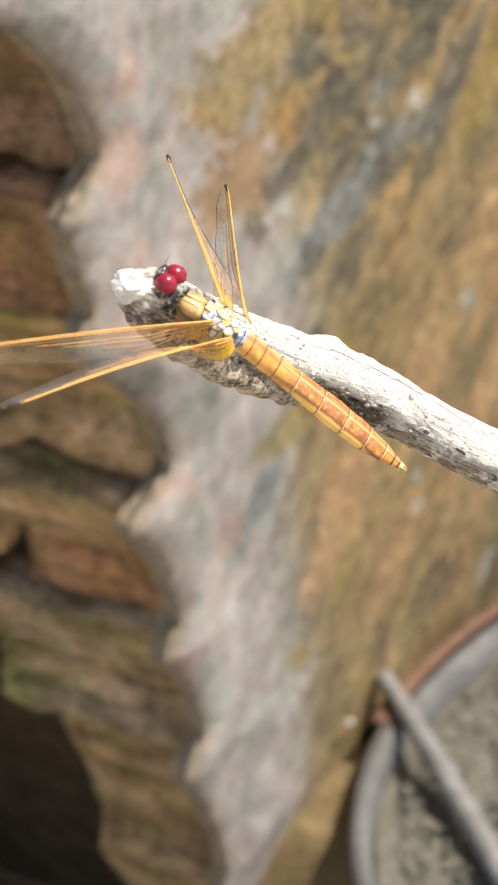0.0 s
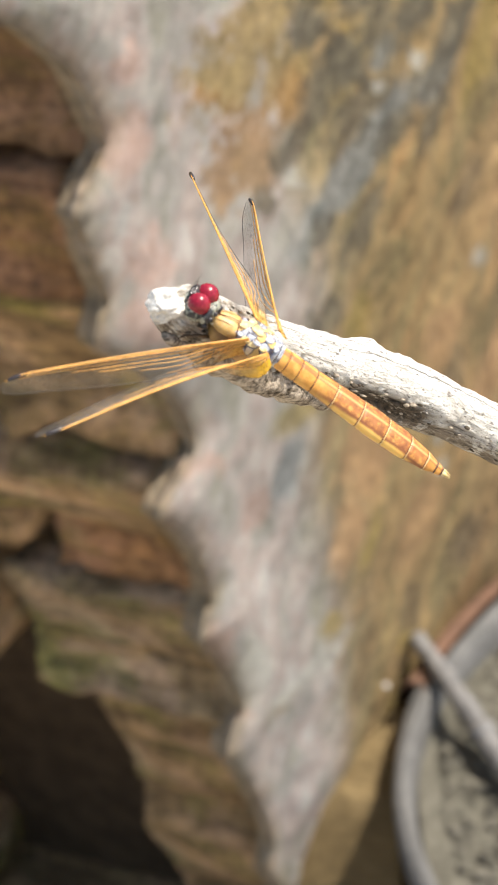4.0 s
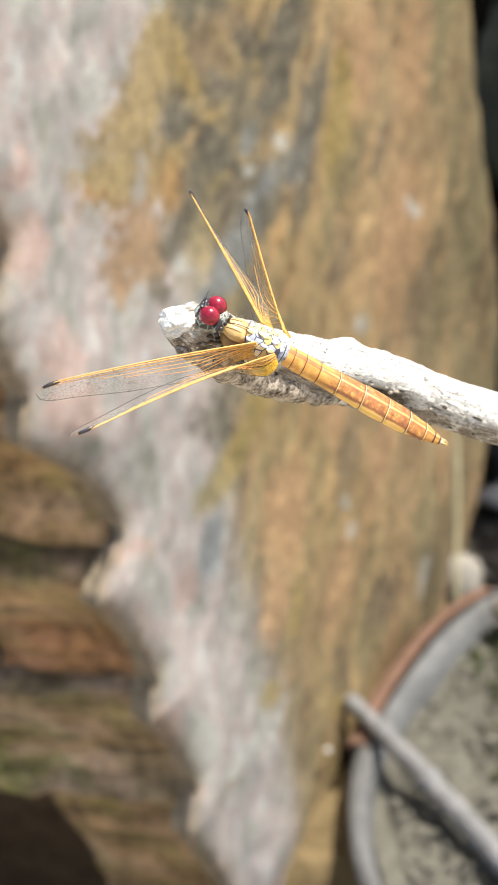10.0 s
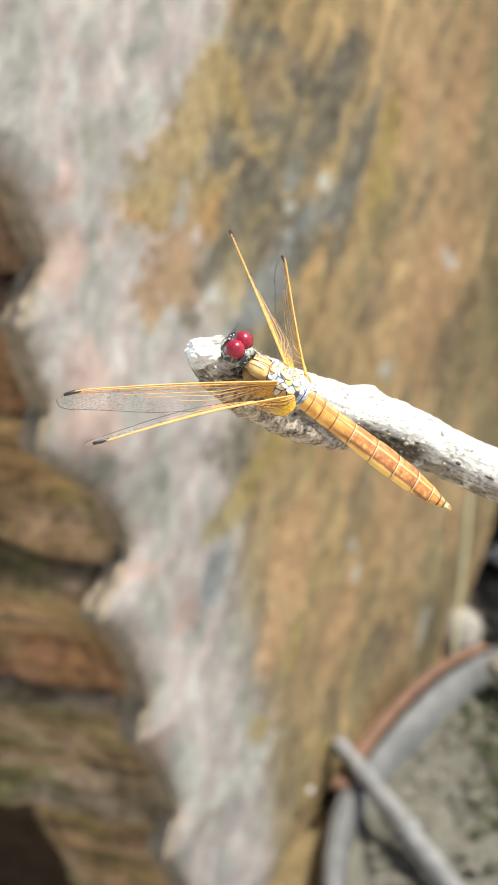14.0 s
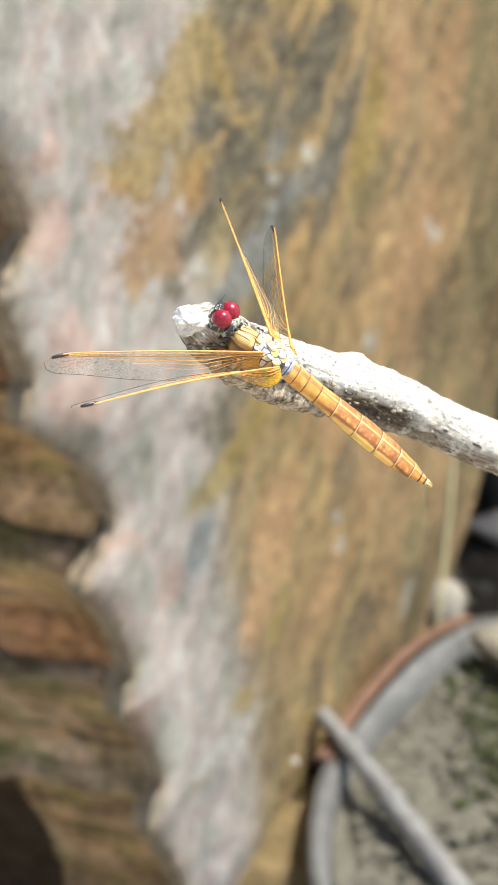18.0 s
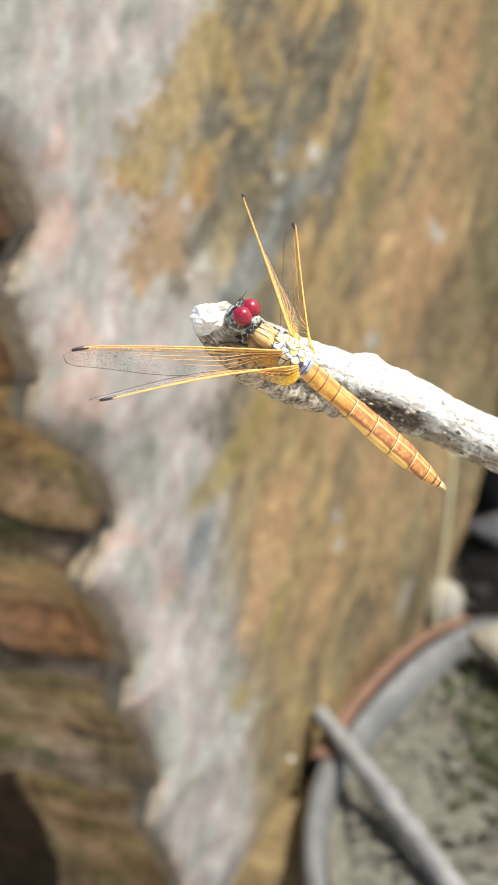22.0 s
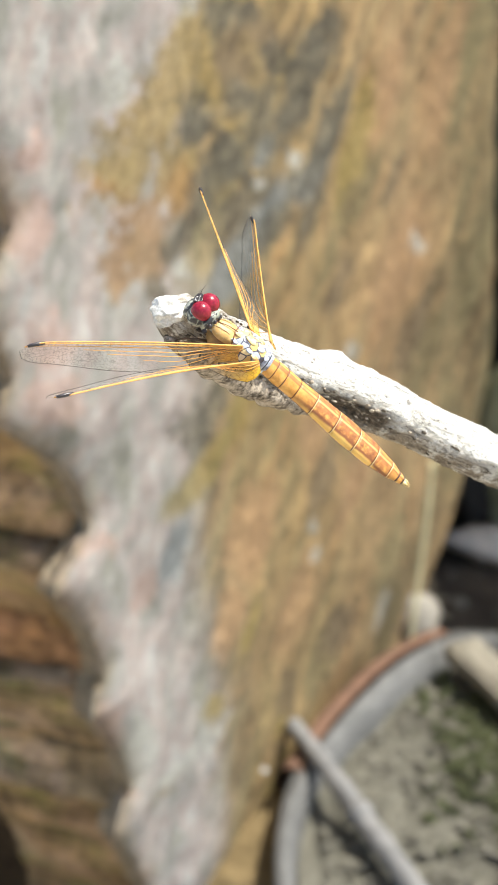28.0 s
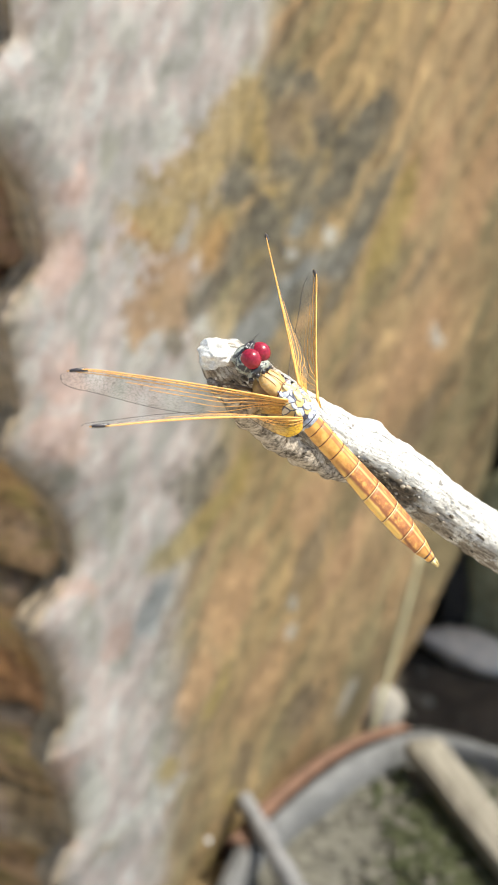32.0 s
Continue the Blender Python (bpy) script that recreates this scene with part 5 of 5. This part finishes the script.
# the head is turned a little to its right
HEAD = Matrix.Translation((0.0092, 0, 0.0015)) @ Matrix.Rotation(radians(-14.5), 4, "Z") @ Matrix.Translation((-0.0092, 0, -0.0015))
for ob in fly.children:
    if ob.name.split(".")[0] in ("eye", "eye_patch", "antenna", "face", "cheek", "frons", "occiput", "head_spot"):
        ob.data.transform(HEAD)
rnd = random.Random(9)
bm = bmesh.new()
for i in range(150):
    p = Vector((rnd.uniform(0.0062, 0.0086), rnd.uniform(-0.0018, 0.0018), 0.0020 - 0.0001 * i / 70))
    d = Vector((rnd.uniform(-0.2, 0.5), rnd.uniform(-0.6, 0.6), 1)).normalized() * rnd.uniform(0.0005, 0.0011)
    side = d.orthogonal().normalized() * 0.000018
    vs = [bm.verts.new(v) for v in (p - side, p + side, p + d)]
    bm.faces.new(vs)
    other = d.cross(side).normalized() * 0.000018
    bm.faces.new([bm.verts.new(v) for v in (p - other, p + other, p + d)])
part("bristles", bm, HAIR, fly, "fine pale hairs on the shoulders")


# wings
def wing(name, base, tip_, bow, width, twist, skin, label):
    """A wing from root to tip: width(s) is its chord, twist(s) the chord's way (forward, up) along the span."""
    root = thing(name, "", "")
    for key in ("label", "category"):
        root.pop(key, None)
    root.parent = fly
    root.location = base
    base, tip_ = Vector(base), Vector(tip_)
    span = tip_ - base
    out = 1 if span.y > 0 else -1
    length = span.length
    fwd = Vector((1, 0, 0))
    bend = (fwd - span * fwd.dot(span) / length**2).normalized()

    def front(s):
        return span * s + bend * bow * math.sin(math.pi * s) * (1 - 0.3 * s)

    def at(s, c):
        a, b = twist(s)
        way = Vector((a, 0, b))
        way = (way - span * way.dot(span) / length**2).normalized()
        full = width(min(s, 0.86))
        way_off = way * 0.42 * max(0.0, full - width(s)) * (1 if s > 0.86 else 0)
        flute = 0.00022 * math.sin(c * 34) * (1 - c) * (0.4 + 0.6 * s) * min(1, 4 * (1 - s))
        return front(s) + way_off + way * width(s) * c + way.cross(span).normalized() * flute

    ns, nc = 60, 16
    rows = [[at(i / ns, j / nc) for j in range(nc + 1)] for i in range(ns + 1)]
    uvs = [[(length * i / ns, width(i / ns) * j / nc) for j in range(nc + 1)] for i in range(ns + 1)]
    part("membrane", sheet(rows, uvs), skin, root, "clear netted wing membrane")
    # long veins
    for c, s0, s1, r, mat in ((0.0, 0.0, 0.985, 0.000115, VEIN), (0.085, 0.0, 0.93, 0.00010, VEIN), (0.17, 0.0, 0.97, 0.00007, VEIN), (0.30, 0.0, 0.72, 0.00006, VEIN), (0.45, 0.0, 0.60, 0.00006, VEIN), (0.62, 0.0, 0.42, 0.00005, VEIN), (0.80, 0.0, 0.30, 0.00005, VEIN)):
        line = []
        for i in range(41):
            s = s0 + (s1 - s0) * i / 40
            cc = c * min(1.0, 0.45 + 2.2 * s) if c > 0.2 else c * (1 - 0.5 * (s > 0.9) * (s - 0.9) / 0.1)
            line.append(at(s, cc))
        part("vein", tube(line, (lambda q: lambda t: q * (1.15 - 0.55 * t))(r), 7), mat, root)
    part("rear_edge", tube([at(1 - 0.0 if i == 0 else 1 - i / 40 * 0.97, 1.0) for i in range(41)], 0.000035, 5), DARK_VEIN, root, "fine dark rear edge")
    # cross veins near the front edge and in the root
    cross = bmesh.new()
    for i in range(17):
        s = 0.05 + 0.86 * i / 17
        for c0, c1, r in ((0.0, 0.085, 0.00004), (0.085, 0.17, 0.00003)):
            t_ = tube([at(s, c0), at(s + 0.006, c1)], r, 4)
            me_ = bpy.data.meshes.new("tmp")
            t_.to_mesh(me_)
            t_.free()
            cross.from_mesh(me_)
            bpy.data.meshes.remove(me_)
    net = bmesh.new()
    for i in range(12):
        s = 0.015 + 0.13 * i / 12
        for c0, c1 in ((0.17, 0.32), (0.32, 0.48), (0.48, 0.66), (0.66, 0.85)):
            t_ = tube([at(s + 0.01 * (i % 2), c0 * min(1, 0.45 + 2.2 * s)), at(s, c1 * min(1, 0.45 + 2.2 * s))], 0.00004, 4)
            me_ = bpy.data.meshes.new("tmp")
            t_.to_mesh(me_)
            t_.free()
            net.from_mesh(me_)
            bpy.data.meshes.remove(me_)
    part("cross_veins", cross, VEIN, root, "short orange cross veins")
    part("root_net", net, LEG, root, "dark brown net in the wing root")
    part("wing_mark", tube([at(0.905 + 0.07 * i / 6, 0.05) for i in range(7)], lambda t: 0.00026 * math.sin(math.pi * (0.12 + 0.76 * t)) ** 0.4, 8), DARK, root, "dark mark near the wing tip")
    root["label"] = label
    return root


def tip_round(s):
    return math.sqrt(max(0.0, 1 - (max(0.0, s - 0.87) / 0.13) ** 2)) if s < 1 else 0.02


def fore_width(s):
    return (0.0022 + 0.0036 * ease(s, 0, 0.35) - 0.0018 * ease(s, 0.45, 0.95)) * max(0.02, tip_round(s))


def hind_width(s):
    return (0.0026 + 0.0040 * ease(s, 0.06, 0.36) - 0.0028 * ease(s, 0.35, 0.95)) * max(0.02, tip_round(s)) * (0.35 + 0.65 * ease(s, -0.03, 0.06))


def turning(first, last, upto):
    """A chord that turns from one angle to another (0: forward, 270: down) over the inner part of the span."""
    def way(s):
        a = radians(first + (last - first) * ease(s, 0.0, upto))
        return math.cos(a), math.sin(a)
    return way


WINGS = {}
FORE, HIND = "narrow clear forewing with orange front veins", "clear hindwing with an amber root and orange veins"
WINGS["fore", "left"] = wing("forewing", (0.0042, 0.0014, 0.0028), (0.0276, 0.0190, -0.0008), 0.0003, fore_width, turning(225, 252, 0.4), SKIN_FORE, FORE)
WINGS["hind", "left"] = wing("hindwing", (0.0014, 0.0016, 0.0026), (0.0214, 0.0243, 0.0005), 0.0006, hind_width, turning(192, 304, 0.20), SKIN_HIND, HIND)
WINGS["fore", "right"] = wing("forewing", (0.0042, -0.0018, 0.0028), (0.0169, -0.0291, -0.0083), -0.0001, fore_width, turning(192, 216, 0.9), SKIN_FORE, FORE)
WINGS["hind", "right"] = wing("hindwing", (0.0012, -0.0020, 0.0030), (0.0084, -0.0293, -0.0063), 0.0002, hind_width, turning(212, 263, 0.4), SKIN_HIND, HIND)

# legs
for s in (-1, 1):
    for hip, knee, foot in (((0.0074, 0.0007, -0.0010), (0.0102, 0.0024, -0.0014), (0.0104, 0.0010, -0.0046)), ((0.0062, 0.0009, -0.0016), (0.0082, 0.0032, -0.0016), (0.0086, 0.0022, -0.0046)), ((0.0048, 0.0010, -0.0018), (0.0058, 0.0036, -0.0018), (0.0064, 0.0026, -0.0048))):
        h, kn, ft = (Vector((x, s * y, z)) for x, y, z in (hip, knee, foot))
        leg = part("leg", tube([h, h.lerp(kn, 0.5) + Vector((0, 0, 0.0002)), kn], lambda t: 0.00024 - 0.0001 * t, 8), LEG, fly, "slender dark thigh")
        part("shin", tube([kn, kn.lerp(ft, 0.5) + Vector((0.0002, 0, 0)), ft], lambda t: 0.00014 - 0.00006 * t, 8), LEG, leg, "thin dark shin")
        part("foot", tube([ft, ft + Vector((0.0004, -s * 0.0002, -0.0002)), ft + Vector((0.0008, -s * 0.0005, -0.0002))], 0.00007, 6), LEG, leg, "tiny hooked foot")


# ---- what moves ----
def motions():
    walk(fly, [(t, pose(x, y, z, rx, ry, rz)) for t, x, y, z, rx, ry, rz in FLY])
    for kind, dx, dz in (("fore", -5.5, 4.8), ("hind", -4.5, 4.6)):
        w = WINGS[kind, "left"]
        p = w.location.copy()
        walk(w, [(t, pose(*p, dx * k, 0, dz * k)) for t, k in ((0, 1), (3.5, 1), (4.5, 0.6), (6.0, 0.05), (9.0, 0), (32.0, 0))])
    for kind in ("fore", "hind"):
        w = WINGS[kind, "right"]
        p = w.location.copy()
        walk(w, [(t, pose(*p, 3.5 * k, 0, 0)) for t, k in ((0, 0), (3.5, 0), (5.0, 0.8), (6.0, 1), (13.5, 1), (15.5, 0), (32.0, 0))])


motions()
